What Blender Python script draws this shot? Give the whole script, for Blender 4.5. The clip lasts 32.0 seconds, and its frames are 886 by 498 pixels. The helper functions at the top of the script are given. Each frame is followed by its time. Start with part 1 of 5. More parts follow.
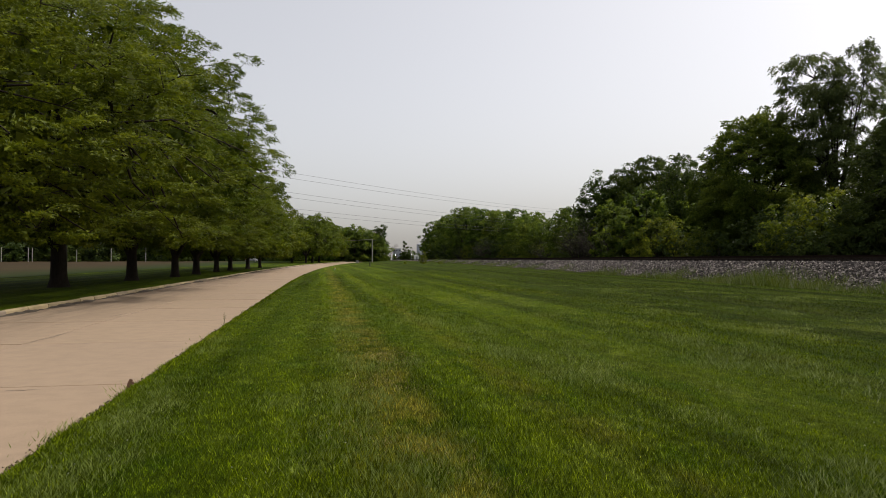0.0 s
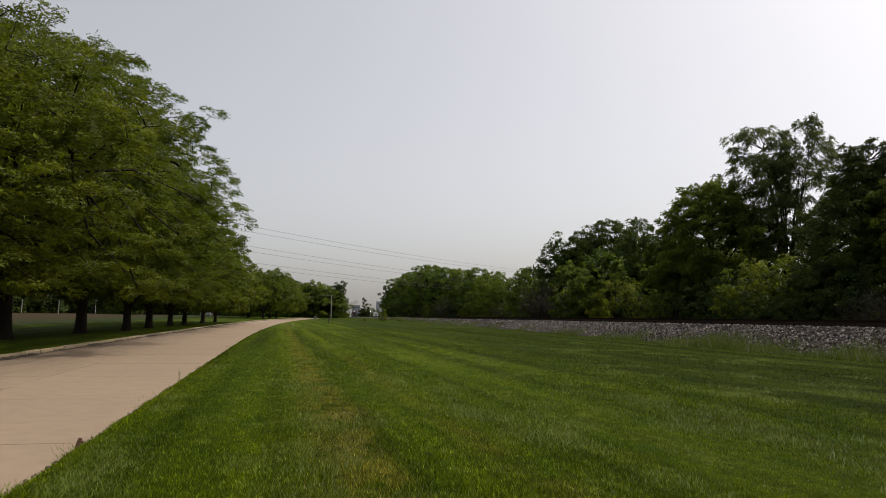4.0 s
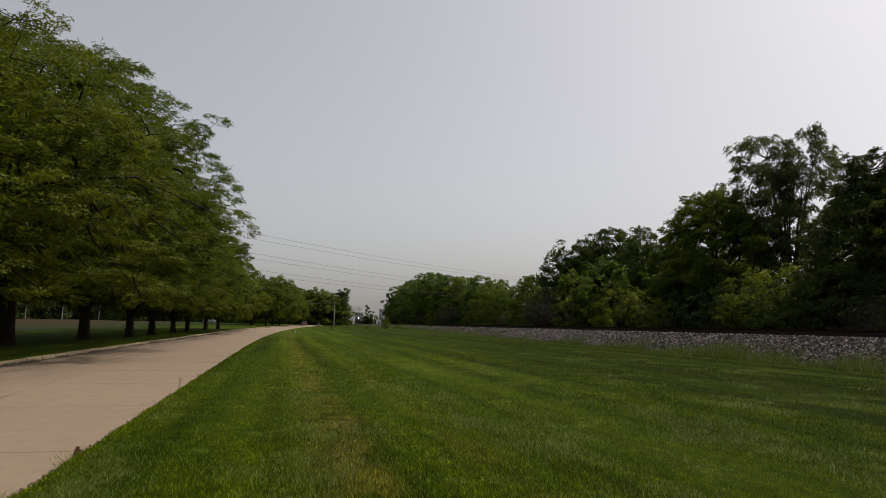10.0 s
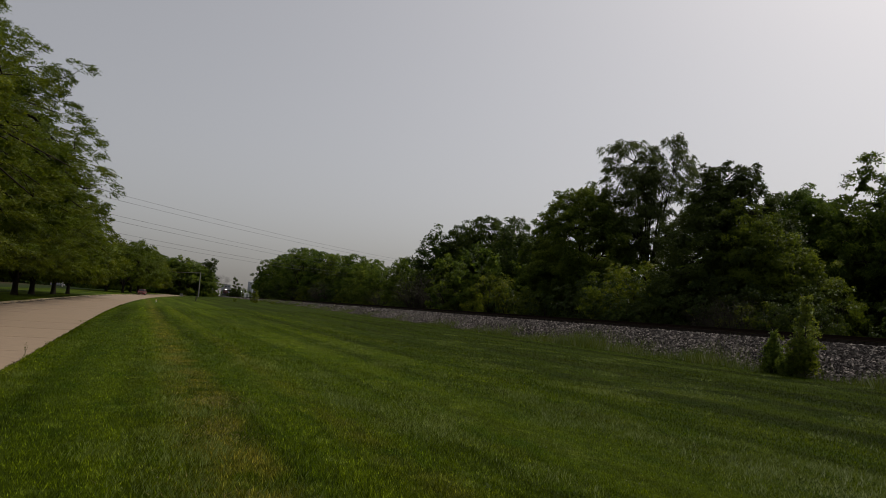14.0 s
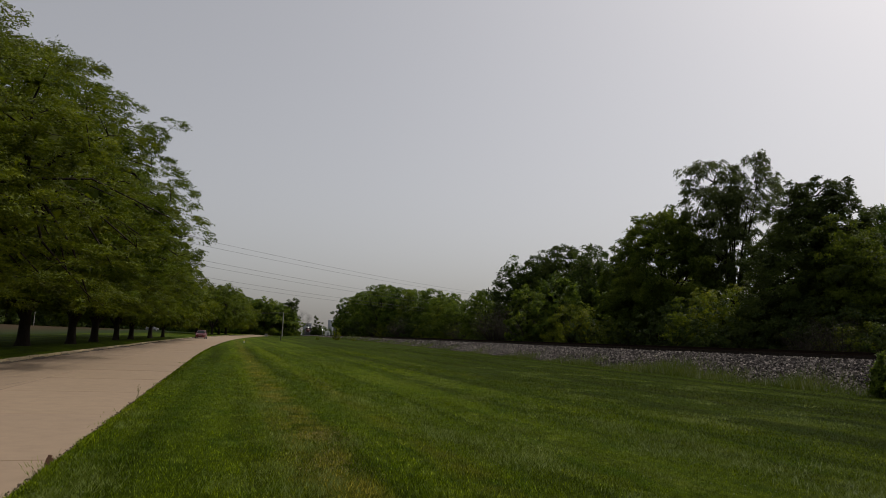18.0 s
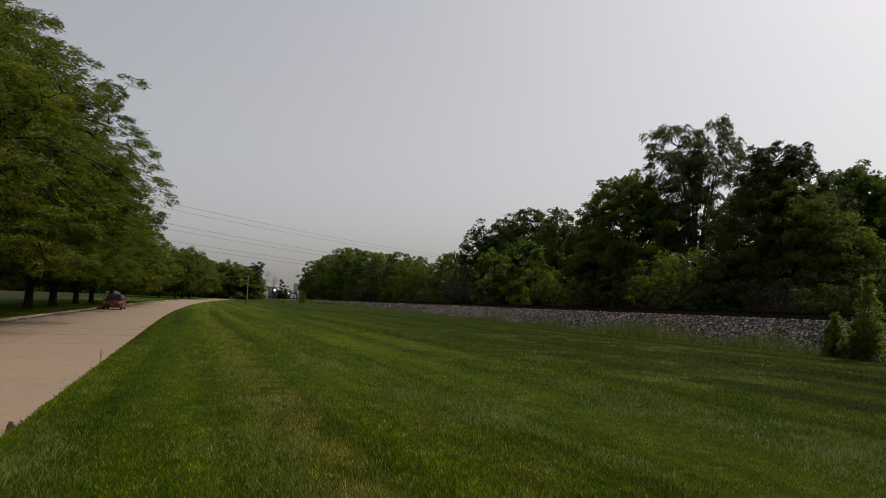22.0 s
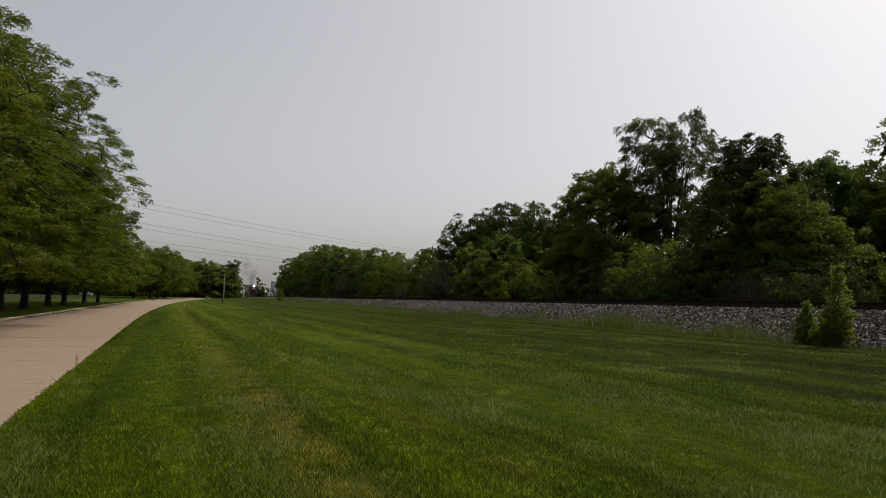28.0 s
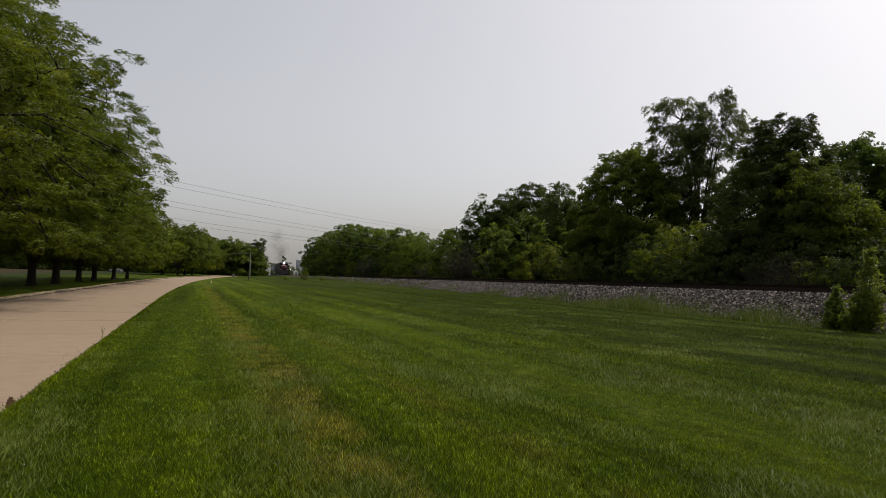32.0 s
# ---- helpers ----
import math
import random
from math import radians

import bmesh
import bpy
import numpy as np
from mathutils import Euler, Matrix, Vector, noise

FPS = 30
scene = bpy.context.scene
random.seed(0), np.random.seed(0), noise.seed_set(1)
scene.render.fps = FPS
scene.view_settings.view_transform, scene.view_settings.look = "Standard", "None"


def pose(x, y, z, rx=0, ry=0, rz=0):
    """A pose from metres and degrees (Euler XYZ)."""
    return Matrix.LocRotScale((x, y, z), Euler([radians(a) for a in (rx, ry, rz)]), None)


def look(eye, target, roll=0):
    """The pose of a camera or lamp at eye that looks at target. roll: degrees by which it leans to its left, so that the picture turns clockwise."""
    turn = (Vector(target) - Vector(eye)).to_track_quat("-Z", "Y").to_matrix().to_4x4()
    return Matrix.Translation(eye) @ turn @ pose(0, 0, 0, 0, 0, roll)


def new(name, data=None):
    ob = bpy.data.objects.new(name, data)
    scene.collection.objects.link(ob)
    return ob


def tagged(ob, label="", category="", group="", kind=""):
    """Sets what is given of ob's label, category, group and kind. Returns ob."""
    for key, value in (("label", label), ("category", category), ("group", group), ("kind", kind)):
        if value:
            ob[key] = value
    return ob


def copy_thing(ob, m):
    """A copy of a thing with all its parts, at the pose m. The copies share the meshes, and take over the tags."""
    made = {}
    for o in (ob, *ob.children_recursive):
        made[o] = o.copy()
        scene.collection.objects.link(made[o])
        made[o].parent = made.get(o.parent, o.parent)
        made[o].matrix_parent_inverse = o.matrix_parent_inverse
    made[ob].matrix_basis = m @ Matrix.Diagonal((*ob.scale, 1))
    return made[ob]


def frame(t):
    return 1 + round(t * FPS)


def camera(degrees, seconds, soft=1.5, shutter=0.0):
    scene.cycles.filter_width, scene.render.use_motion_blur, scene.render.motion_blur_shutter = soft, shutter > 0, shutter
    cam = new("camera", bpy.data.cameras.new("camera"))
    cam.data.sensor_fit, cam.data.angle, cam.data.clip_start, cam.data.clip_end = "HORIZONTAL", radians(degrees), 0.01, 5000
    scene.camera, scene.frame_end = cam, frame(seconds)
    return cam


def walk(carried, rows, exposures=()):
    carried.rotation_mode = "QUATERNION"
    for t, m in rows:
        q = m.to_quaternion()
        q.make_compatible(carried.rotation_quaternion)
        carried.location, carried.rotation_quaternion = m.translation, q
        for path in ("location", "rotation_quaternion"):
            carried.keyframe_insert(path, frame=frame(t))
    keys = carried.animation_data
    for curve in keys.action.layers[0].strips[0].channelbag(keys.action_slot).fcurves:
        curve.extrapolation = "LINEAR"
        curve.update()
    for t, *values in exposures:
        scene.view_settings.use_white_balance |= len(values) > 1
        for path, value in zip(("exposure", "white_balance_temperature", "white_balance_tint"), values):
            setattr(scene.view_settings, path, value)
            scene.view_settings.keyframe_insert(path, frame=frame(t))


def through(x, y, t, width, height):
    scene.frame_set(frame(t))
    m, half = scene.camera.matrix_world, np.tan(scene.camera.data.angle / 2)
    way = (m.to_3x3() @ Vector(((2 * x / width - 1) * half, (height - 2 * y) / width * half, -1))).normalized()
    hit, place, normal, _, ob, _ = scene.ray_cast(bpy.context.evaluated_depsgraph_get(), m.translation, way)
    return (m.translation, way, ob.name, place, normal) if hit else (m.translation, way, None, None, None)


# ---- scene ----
cam = camera(66.14, 32.0, soft=0.6)
PATH = [
    (0.0, pose(-0.000, -0.000, 1.600, 90.90, 0.00, -10.00)),
    (0.5, pose(-0.000, -0.113, 1.606, 91.63, -0.78, -10.43)),
    (1.0, pose(0.027, -0.103, 1.617, 92.31, -0.83, -9.56)),
    (1.5, pose(-0.008, -0.169, 1.599, 94.53, -0.69, -9.09)),
    (2.0, pose(-0.007, -0.122, 1.603, 93.72, -2.79, -8.13)),
    (2.5, pose(-0.046, -0.071, 1.606, 91.31, -2.77, -9.59)),
    (3.0, pose(-0.038, -0.059, 1.584, 93.24, -1.71, -11.93)),
    (3.5, pose(-0.082, 0.039, 1.588, 95.31, -1.46, -12.98)),
    (5.5, pose(-0.145, 0.091, 1.596, 96.05, 0.27, -14.54)),
    (6.0, pose(-0.146, 0.052, 1.582, 94.74, -0.38, -14.13)),
    (6.5, pose(-0.137, 0.094, 1.587, 94.11, -0.46, -14.57)),
    (7.0, pose(-0.168, 0.089, 1.580, 93.84, -0.41, -15.24)),
    (7.5, pose(-0.157, 0.089, 1.582, 93.47, -1.31, -15.59)),
    (8.0, pose(-0.118, 0.080, 1.596, 94.10, -0.77, -13.66)),
    (8.5, pose(-0.071, 0.018, 1.603, 94.37, -0.55, -12.11)),
    (9.0, pose(-0.038, 0.014, 1.624, 95.48, -0.75, -12.46)),
    (9.5, pose(-0.045, 0.043, 1.636, 96.67, -0.08, -14.26)),
    (10.0, pose(-0.064, 0.051, 1.619, 96.44, -1.25, -13.14)),
    (10.5, pose(-0.075, 0.059, 1.614, 97.02, -0.61, -13.04)),
    (11.0, pose(-0.044, 0.093, 1.616, 96.83, -0.74, -15.08)),
    (11.5, pose(-0.031, 0.066, 1.610, 96.20, -0.96, -21.26)),
    (12.0, pose(-0.057, 0.052, 1.609, 96.41, -3.26, -28.96)),
    (12.5, pose(-0.094, 0.078, 1.614, 96.95, -3.74, -29.93)),
    (13.0, pose(-0.138, 0.116, 1.617, 96.84, -3.47, -27.59)),
    (13.5, pose(-0.202, 0.184, 1.617, 96.31, -3.86, -26.04)),
    (14.0, pose(-0.221, 0.191, 1.613, 95.29, -4.13, -23.91)),
    (14.5, pose(-0.260, 0.191, 1.610, 95.25, -4.37, -20.40)),
    (16.5, pose(-0.397, 0.053, 1.594, 96.59, -2.94, -20.96)),
    (17.0, pose(-0.592, 0.041, 1.587, 95.36, -1.96, -21.24)),
    (17.5, pose(-0.578, 0.094, 1.600, 96.26, -3.08, -19.32)),
    (18.0, pose(-0.520, 0.046, 1.593, 97.66, -2.34, -17.42)),
    (18.5, pose(-0.531, 0.053, 1.607, 96.63, -2.01, -15.74)),
    (19.0, pose(-0.482, 0.052, 1.598, 96.66, -3.03, -17.23)),
    (19.5, pose(-0.542, 0.112, 1.609, 96.48, -1.42, -18.17)),
    (20.0, pose(-0.498, 0.151, 1.599, 96.67, -1.80, -18.38)),
    (20.5, pose(-0.572, 0.135, 1.597, 96.09, -1.57, -18.89)),
    (21.0, pose(-0.575, 0.138, 1.595, 95.71, -1.36, -19.80)),
    (21.5, pose(-0.556, 0.154, 1.594, 94.80, -0.98, -19.51)),
    (22.0, pose(-0.550, 0.148, 1.587, 94.68, -2.11, -20.25)),
    (22.5, pose(-0.553, 0.138, 1.581, 94.63, -1.67, -18.98)),
    (23.0, pose(-0.551, 0.158, 1.580, 94.94, -2.27, -19.52)),
    (23.5, pose(-0.556, 0.185, 1.586, 94.56, -2.11, -20.27)),
    (24.0, pose(-0.560, 0.176, 1.586, 94.82, -0.97, -20.52)),
    (24.5, pose(-0.562, 0.170, 1.587, 94.22, -0.86, -20.38)),
    (26.5, pose(-0.561, 0.143, 1.589, 93.68, -1.28, -20.70)),
    (27.0, pose(-0.583, 0.153, 1.594, 93.40, -1.31, -20.00)),
    (27.5, pose(-0.583, 0.124, 1.598, 94.08, -0.51, -20.20)),
    (28.0, pose(-0.587, 0.107, 1.600, 94.31, -1.06, -22.05)),
    (28.5, pose(-0.567, 0.058, 1.593, 94.07, -1.55, -20.90)),
    (29.0, pose(-0.579, 0.110, 1.593, 92.67, -1.71, -21.19)),
    (29.5, pose(-0.559, 0.164, 1.598, 92.87, -0.39, -20.19)),
    (30.0, pose(-0.552, 0.149, 1.594, 92.92, -2.77, -21.89)),
    (30.5, pose(-0.542, 0.146, 1.590, 93.41, -1.76, -19.57)),
    (31.0, pose(-0.552, 0.141, 1.585, 92.92, -3.43, -20.74)),
    (31.5, pose(-0.538, 0.136, 1.578, 92.68, -2.19, -19.30)),
    (32.0, pose(-0.481, 0.172, 1.567, 92.62, -1.75, -20.05)),
]
EXPOSURES = [(0.0, 0.0), (1.0, -0.14), (2.0, -0.22), (3.2, -0.16), (6.0, -0.3), (9.0, -0.32), (10.5, -0.56), (12.0, -0.8), (14.0, -0.8), (17.0, -0.67), (20.0, -0.64), (24.0, -0.5), (29.0, -0.41), (32.0, -0.3)]
walk(cam, PATH, EXPOSURES)

# ---- light ----
SUN_AZ, SUN_EL = 77.0, 54.0          # degrees clockwise from +y, above the horizon
world = bpy.data.worlds.new("world")
scene.world = world
world.use_nodes = True
wn, wl = world.node_tree.nodes, world.node_tree.links
sky = wn.new("ShaderNodeTexSky")
sky.sky_type, sky.sun_disc = "NISHITA", False
sky.sun_elevation, sky.sun_rotation = radians(SUN_EL), radians(SUN_AZ)
sky.air_density, sky.dust_density, sky.ozone_density = 1.0, 5.0, 6.0
clear = wn.new("ShaderNodeTexSky")
clear.sky_type, clear.sun_disc = "NISHITA", False
clear.sun_elevation, clear.sun_rotation = radians(SUN_EL), radians(SUN_AZ)
clear.air_density, clear.dust_density, clear.ozone_density = 0.8, 0.8, 9.0


def sky_mix(kind, a, b):
    """Blends two skies, or a sky and a plain veil of haze."""
    m = wn.new("ShaderNodeMixRGB")
    m.blend_type, m.inputs[0].default_value = kind, 1.0
    for slot, v in ((m.inputs[1], a), (m.inputs[2], b)):
        if isinstance(v, tuple):
            slot.default_value = (*v, 1)
        else:
            wl.new(v, slot)
    return m.outputs[0]


dusty = sky_mix("MULTIPLY", sky.outputs[0], (1.46, 1.31, 1.18))
thin = sky_mix("MULTIPLY", clear.outputs[0], (0.46, 0.36, 0.28))
mild = wn.new("ShaderNodeHueSaturation")
mild.inputs["Saturation"].default_value = 0.42
wl.new(sky_mix("ADD", sky_mix("ADD", dusty, thin), (1.55, 1.55, 1.55)), mild.inputs["Color"])
haze = sky_mix("MULTIPLY", mild.outputs[0], (1.075, 1.032, 0.995))
back = wn["Background"]
back.inputs["Strength"].default_value = 0.1
wl.new(haze, back.inputs["Color"])
sun = new("sun", bpy.data.lights.new("sun", "SUN"))
sun.data.energy, sun.data.angle, sun.data.color = 2.6, radians(0.6), (1.0, 0.95, 0.86)
a, e = radians(SUN_AZ), radians(SUN_EL)
sun.matrix_world = look((60 * math.sin(a) * math.cos(e), 60 * math.cos(a) * math.cos(e), 60 * math.sin(e)), (0, 0, 0))


# ---- materials ----
def material(name, rough=0.8, metal=0.0):
    m = bpy.data.materials.new(name)
    m.use_nodes = True
    b = m.node_tree.nodes["Principled BSDF"]
    b.inputs["Roughness"].default_value, b.inputs["Metallic"].default_value = rough, metal
    return m, m.node_tree.nodes, m.node_tree.links, b


def ramp(nodes, links, source, stops):
    r = nodes.new("ShaderNodeValToRGB")
    els = r.color_ramp.elements
    while len(els) < len(stops):
        els.new(0.5)
    for el, (p, c) in zip(els, stops):
        el.position, el.color = p, (*c, 1)
    links.new(source, r.inputs[0])
    return r.outputs[0]


def noise_tex(nodes, links, vec, scale, detail=4.0, rough=0.6):
    n = nodes.new("ShaderNodeTexNoise")
    n.inputs["Scale"].default_value, n.inputs["Detail"].default_value, n.inputs["Roughness"].default_value = scale, detail, rough
    links.new(vec, n.inputs["Vector"])
    return n.outputs["Fac"]


def mix(nodes, links, fac, a, b, kind="MIX"):
    m = nodes.new("ShaderNodeMixRGB")
    m.blend_type = kind
    for slot, v in zip(m.inputs, (fac, a, b)):
        if isinstance(v, bpy.types.NodeSocket):
            links.new(v, slot)
        else:
            slot.default_value = v if isinstance(v, float) else (*v, 1)
    return m.outputs[0]


def bump(nodes, links, bsdf, height, strength, distance):
    b = nodes.new("ShaderNodeBump")
    b.inputs["Strength"].default_value, b.inputs["Distance"].default_value = strength, distance
    links.new(height, b.inputs["Height"])
    links.new(b.outputs[0], bsdf.inputs["Normal"])


def place(nodes):
    return nodes.new("ShaderNodeNewGeometry").outputs["Position"]


def plain(name, colour, rough=0.6, metal=0.0, vary=0.25, scale=6.0, relief=0.004):
    """A painted, metal or wooden surface with grain and blotches at two scales."""
    m, n, l, b = material(name, rough, metal)
    co = n.new("ShaderNodeTexCoord").outputs["Object"]
    fine, broad = noise_tex(n, l, co, scale * 6), noise_tex(n, l, co, scale)
    lo, hi = [c * (1 - vary) for c in colour], [min(1, c * (1 + vary)) for c in colour]
    c1 = ramp(n, l, broad, [(0.3, lo), (0.7, hi)])
    c2 = ramp(n, l, fine, [(0.3, lo), (0.7, hi)])
    l.new(mix(n, l, 0.4, c1, c2), b.inputs["Base Color"])
    if relief:
        bump(n, l, b, fine, 0.5, relief)
    return m


def foliage(name, dark, mid, light, through=0.35, gloss=0.1):
    """Leaves: each one its own shade, each tree a little off its neighbour, light coming through them."""
    m, n, l, b = material(name, 0.5)
    geo = n.new("ShaderNodeNewGeometry")
    per_leaf = ramp(n, l, geo.outputs["Random Per Island"], [(0.0, dark), (0.55, mid), (1.0, light)])
    broad = noise_tex(n, l, geo.outputs["Position"], 0.35, 3.0)
    col = mix(n, l, 0.55, per_leaf, ramp(n, l, broad, [(0.3, dark), (0.5, mid), (0.72, light)]))
    info = n.new("ShaderNodeObjectInfo")
    tint = ramp(n, l, info.outputs["Random"], [(0.0, (0.82, 0.9, 0.8)), (0.5, (1, 1, 1)), (1.0, (1.12, 1.06, 0.9))])
    col = mix(n, l, 1.0, col, tint, "MULTIPLY")
    l.new(col, b.inputs["Base Color"])
    b.inputs["Specular IOR Level"].default_value = gloss
    puff, turn, lean = n.new("ShaderNodeAttribute"), n.new("ShaderNodeVectorTransform"), n.new("ShaderNodeVectorMath")
    puff.attribute_name, turn.vector_type, turn.convert_from, turn.convert_to = "puff", "NORMAL", "OBJECT", "WORLD"
    l.new(puff.outputs["Vector"], turn.inputs[0])
    lean.operation = "MULTIPLY_ADD"
    l.new(geo.outputs["Normal"], lean.inputs[0])
    lean.inputs[1].default_value = (0.55, 0.55, 0.55)
    l.new(turn.outputs[0], lean.inputs[2])
    l.new(lean.outputs[0], b.inputs["Normal"])
    tr = n.new("ShaderNodeBsdfTranslucent")
    l.new(mix(n, l, 1.0, col, (1.25, 1.2, 0.55), "MULTIPLY"), tr.inputs[0])
    ms = n.new("ShaderNodeMixShader")
    ms.inputs[0].default_value = through
    l.new(b.outputs[0], ms.inputs[1])
    l.new(tr.outputs[0], ms.inputs[2])
    l.new(ms.outputs[0], n["Material Output"].inputs["Surface"])
    return m


def bark(name, colour):
    m, n, l, b = material(name, 0.95)
    co = n.new("ShaderNodeTexCoord").outputs["Object"]
    mp = n.new("ShaderNodeMapping")
    mp.inputs["Scale"].default_value = (9, 9, 1.4)
    l.new(co, mp.inputs[0])
    ridges = noise_tex(n, l, mp.outputs[0], 1.6, 6.0)
    patch = noise_tex(n, l, co, 0.9)
    c = ramp(n, l, ridges, [(0.35, [v * 0.45 for v in colour]), (0.65, colour)])
    l.new(mix(n, l, 0.35, c, ramp(n, l, patch, [(0.3, [v * 0.6 for v in colour]), (0.7, [v * 1.3 for v in colour])])), b.inputs["Base Color"])
    bump(n, l, b, ridges, 1.0, 0.05)
    return m


def lawn_colour(n, l, co):
    """Mown streaks along y, lush and dry patches, at a few metres and at a hand's width."""
    def stretched(sx, sy, scale, detail, rough=0.6):
        mp = n.new("ShaderNodeMapping")
        mp.inputs["Scale"].default_value = (sx, sy, 0.2)
        l.new(co, mp.inputs[0])
        return noise_tex(n, l, mp.outputs[0], scale, detail, rough)
    streaks = stretched(1.0, 0.03, 0.95, 3.0)
    col = ramp(n, l, streaks, [(0.40, (0.038, 0.055, 0.0008)), (0.5, (0.053, 0.079, 0.0010)), (0.60, (0.070, 0.100, 0.002))])
    dry = stretched(1.0, 0.3, 0.6, 6.0, 0.68)
    col = mix(n, l, ramp(n, l, dry, [(0.54, (0, 0, 0)), (0.70, (0.6, 0.6, 0.6))]), col, (0.092, 0.104, 0.010))
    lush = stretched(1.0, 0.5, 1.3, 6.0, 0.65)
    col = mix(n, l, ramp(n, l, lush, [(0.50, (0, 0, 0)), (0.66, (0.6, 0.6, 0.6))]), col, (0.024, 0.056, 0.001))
    clover = stretched(1.0, 0.6, 1.5, 8.0, 0.8)
    col = mix(n, l, ramp(n, l, clover, [(0.53, (0, 0, 0)), (0.64, (0.65, 0.65, 0.65))]), col, (0.112, 0.148, 0.022))
    # close tufts: patches a hand to an arm across, deep green in their gaps
    tufts = stretched(1.0, 0.75, 4.2, 5.0, 0.72)
    col = mix(n, l, 1.0, col, ramp(n, l, tufts, [(0.32, (0.72, 0.74, 0.7)), (0.5, (1.0, 1.0, 1.0)), (0.68, (1.4, 1.35, 1.3))]), "MULTIPLY")
    # worn, straw-coloured wheel lines near the road
    sep, wave = n.new("ShaderNodeSeparateXYZ"), n.new("ShaderNodeMath")
    l.new(co, sep.inputs[0])
    # mown strips: sheen of blades leaning each way painted pale and dark by turns
    drift, turn, swing = (n.new("ShaderNodeMath") for _ in range(3))
    drift.operation, turn.operation, swing.operation = "MULTIPLY_ADD", "MULTIPLY_ADD", "SINE"
    l.new(stretched(1.0, 0.12, 0.7, 4.0, 0.7), drift.inputs[0])
    drift.inputs[1].default_value = 1.1
    l.new(sep.outputs[0], drift.inputs[2])
    l.new(drift.outputs[0], turn.inputs[0])
    turn.inputs[1].default_value, turn.inputs[2].default_value = 2.618, 0.13
    l.new(turn.outputs[0], swing.inputs[0])
    half = n.new("ShaderNodeMapRange")
    half.inputs["From Min"].default_value = -1.0
    l.new(swing.outputs[0], half.inputs["Value"])
    col = mix(n, l, 1.0, col, ramp(n, l, half.outputs[0], [(0.1, (0.83, 0.86, 0.83)), (0.5, (1.0, 1.0, 1.0)), (0.9, (1.18, 1.15, 1.18))]), "MULTIPLY")
    wave.operation = "MULTIPLY_ADD"
    l.new(stretched(1.0, 0.6, 0.9, 7.0, 0.8), wave.inputs[0])
    wave.inputs[1].default_value = 1.7
    l.new(sep.outputs[0], wave.inputs[2])
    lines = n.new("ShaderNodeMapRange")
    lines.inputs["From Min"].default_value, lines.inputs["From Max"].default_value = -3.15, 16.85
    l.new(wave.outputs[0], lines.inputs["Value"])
    worn = ramp(n, l, lines.outputs[0], [(0.208, (0, 0, 0)), (0.238, (0.88, 0.88, 0.88)), (0.268, (0.0, 0.0, 0.0)), (0.30, (0, 0, 0)), (0.32, (0.3, 0.3, 0.3)), (0.34, (0, 0, 0))])
    bare = ramp(n, l, stretched(1.0, 0.7, 1.1, 5.0, 0.7), [(0.42, (0, 0, 0)), (0.58, (1, 1, 1))])
    col = mix(n, l, mix(n, l, 1.0, worn, bare, "MULTIPLY"), col, (0.165, 0.148, 0.024))
    # light's fall-off towards the railway is painted into the colour; darker by the road
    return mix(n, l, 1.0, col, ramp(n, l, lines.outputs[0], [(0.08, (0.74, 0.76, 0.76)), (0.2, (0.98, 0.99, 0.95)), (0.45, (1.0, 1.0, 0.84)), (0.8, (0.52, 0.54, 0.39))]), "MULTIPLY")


def ground_material():
    m, n, l, b = material("grass_ground", 0.9)
    co = place(n)
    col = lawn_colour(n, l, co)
    fine = noise_tex(n, l, co, 38.0, 6.0, 0.75)
    mid = noise_tex(n, l, co, 9.0, 5.0, 0.7)
    col = mix(n, l, 0.75, col, ramp(n, l, fine, [(0.3, (0.45, 0.45, 0.45)), (0.7, (1.35, 1.35, 1.35))]), "MULTIPLY")
    col = mix(n, l, 0.6, col, ramp(n, l, mid, [(0.3, (0.65, 0.65, 0.65)), (0.7, (1.3, 1.3, 1.3))]), "MULTIPLY")
    l.new(col, b.inputs["Base Color"])
    b.inputs["Specular IOR Level"].default_value = 0.03
    bump(n, l, b, fine, 1.0, 0.05)
    return m


def blade_material():
    m, n, l, b = material("grass_blades", 0.5)
    geo = n.new("ShaderNodeNewGeometry")
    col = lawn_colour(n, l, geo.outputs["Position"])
    tint = ramp(n, l, geo.outputs["Random Per Island"], [(0.0, (0.6, 0.64, 0.5)), (0.55, (1.4, 1.4, 1.1)), (0.86, (2.6, 2.45, 1.8)), (1.0, (4.4, 4.0, 4.4))])
    col = mix(n, l, 1.0, col, tint, "MULTIPLY")
    l.new(col, b.inputs["Base Color"])
    b.inputs["Specular IOR Level"].default_value = 0.03
    tilt = n.new("ShaderNodeVectorMath")
    tilt.operation = "MULTIPLY_ADD"
    l.new(geo.outputs["Normal"], tilt.inputs[0])
    tilt.inputs[1].default_value, tilt.inputs[2].default_value = (0.6, 0.6, 0.6), (0, 0, 1)
    l.new(tilt.outputs[0], b.inputs["Normal"])
    tr = n.new("ShaderNodeBsdfTranslucent")
    l.new(mix(n, l, 1.0, col, (1.3, 1.25, 0.5), "MULTIPLY"), tr.inputs[0])
    ms = n.new("ShaderNodeMixShader")
    ms.inputs[0].default_value = 0.25
    l.new(b.outputs[0], ms.inputs[1])
    l.new(tr.outputs[0], ms.inputs[2])
    l.new(ms.outputs[0], n["Material Output"].inputs["Surface"])
    return m


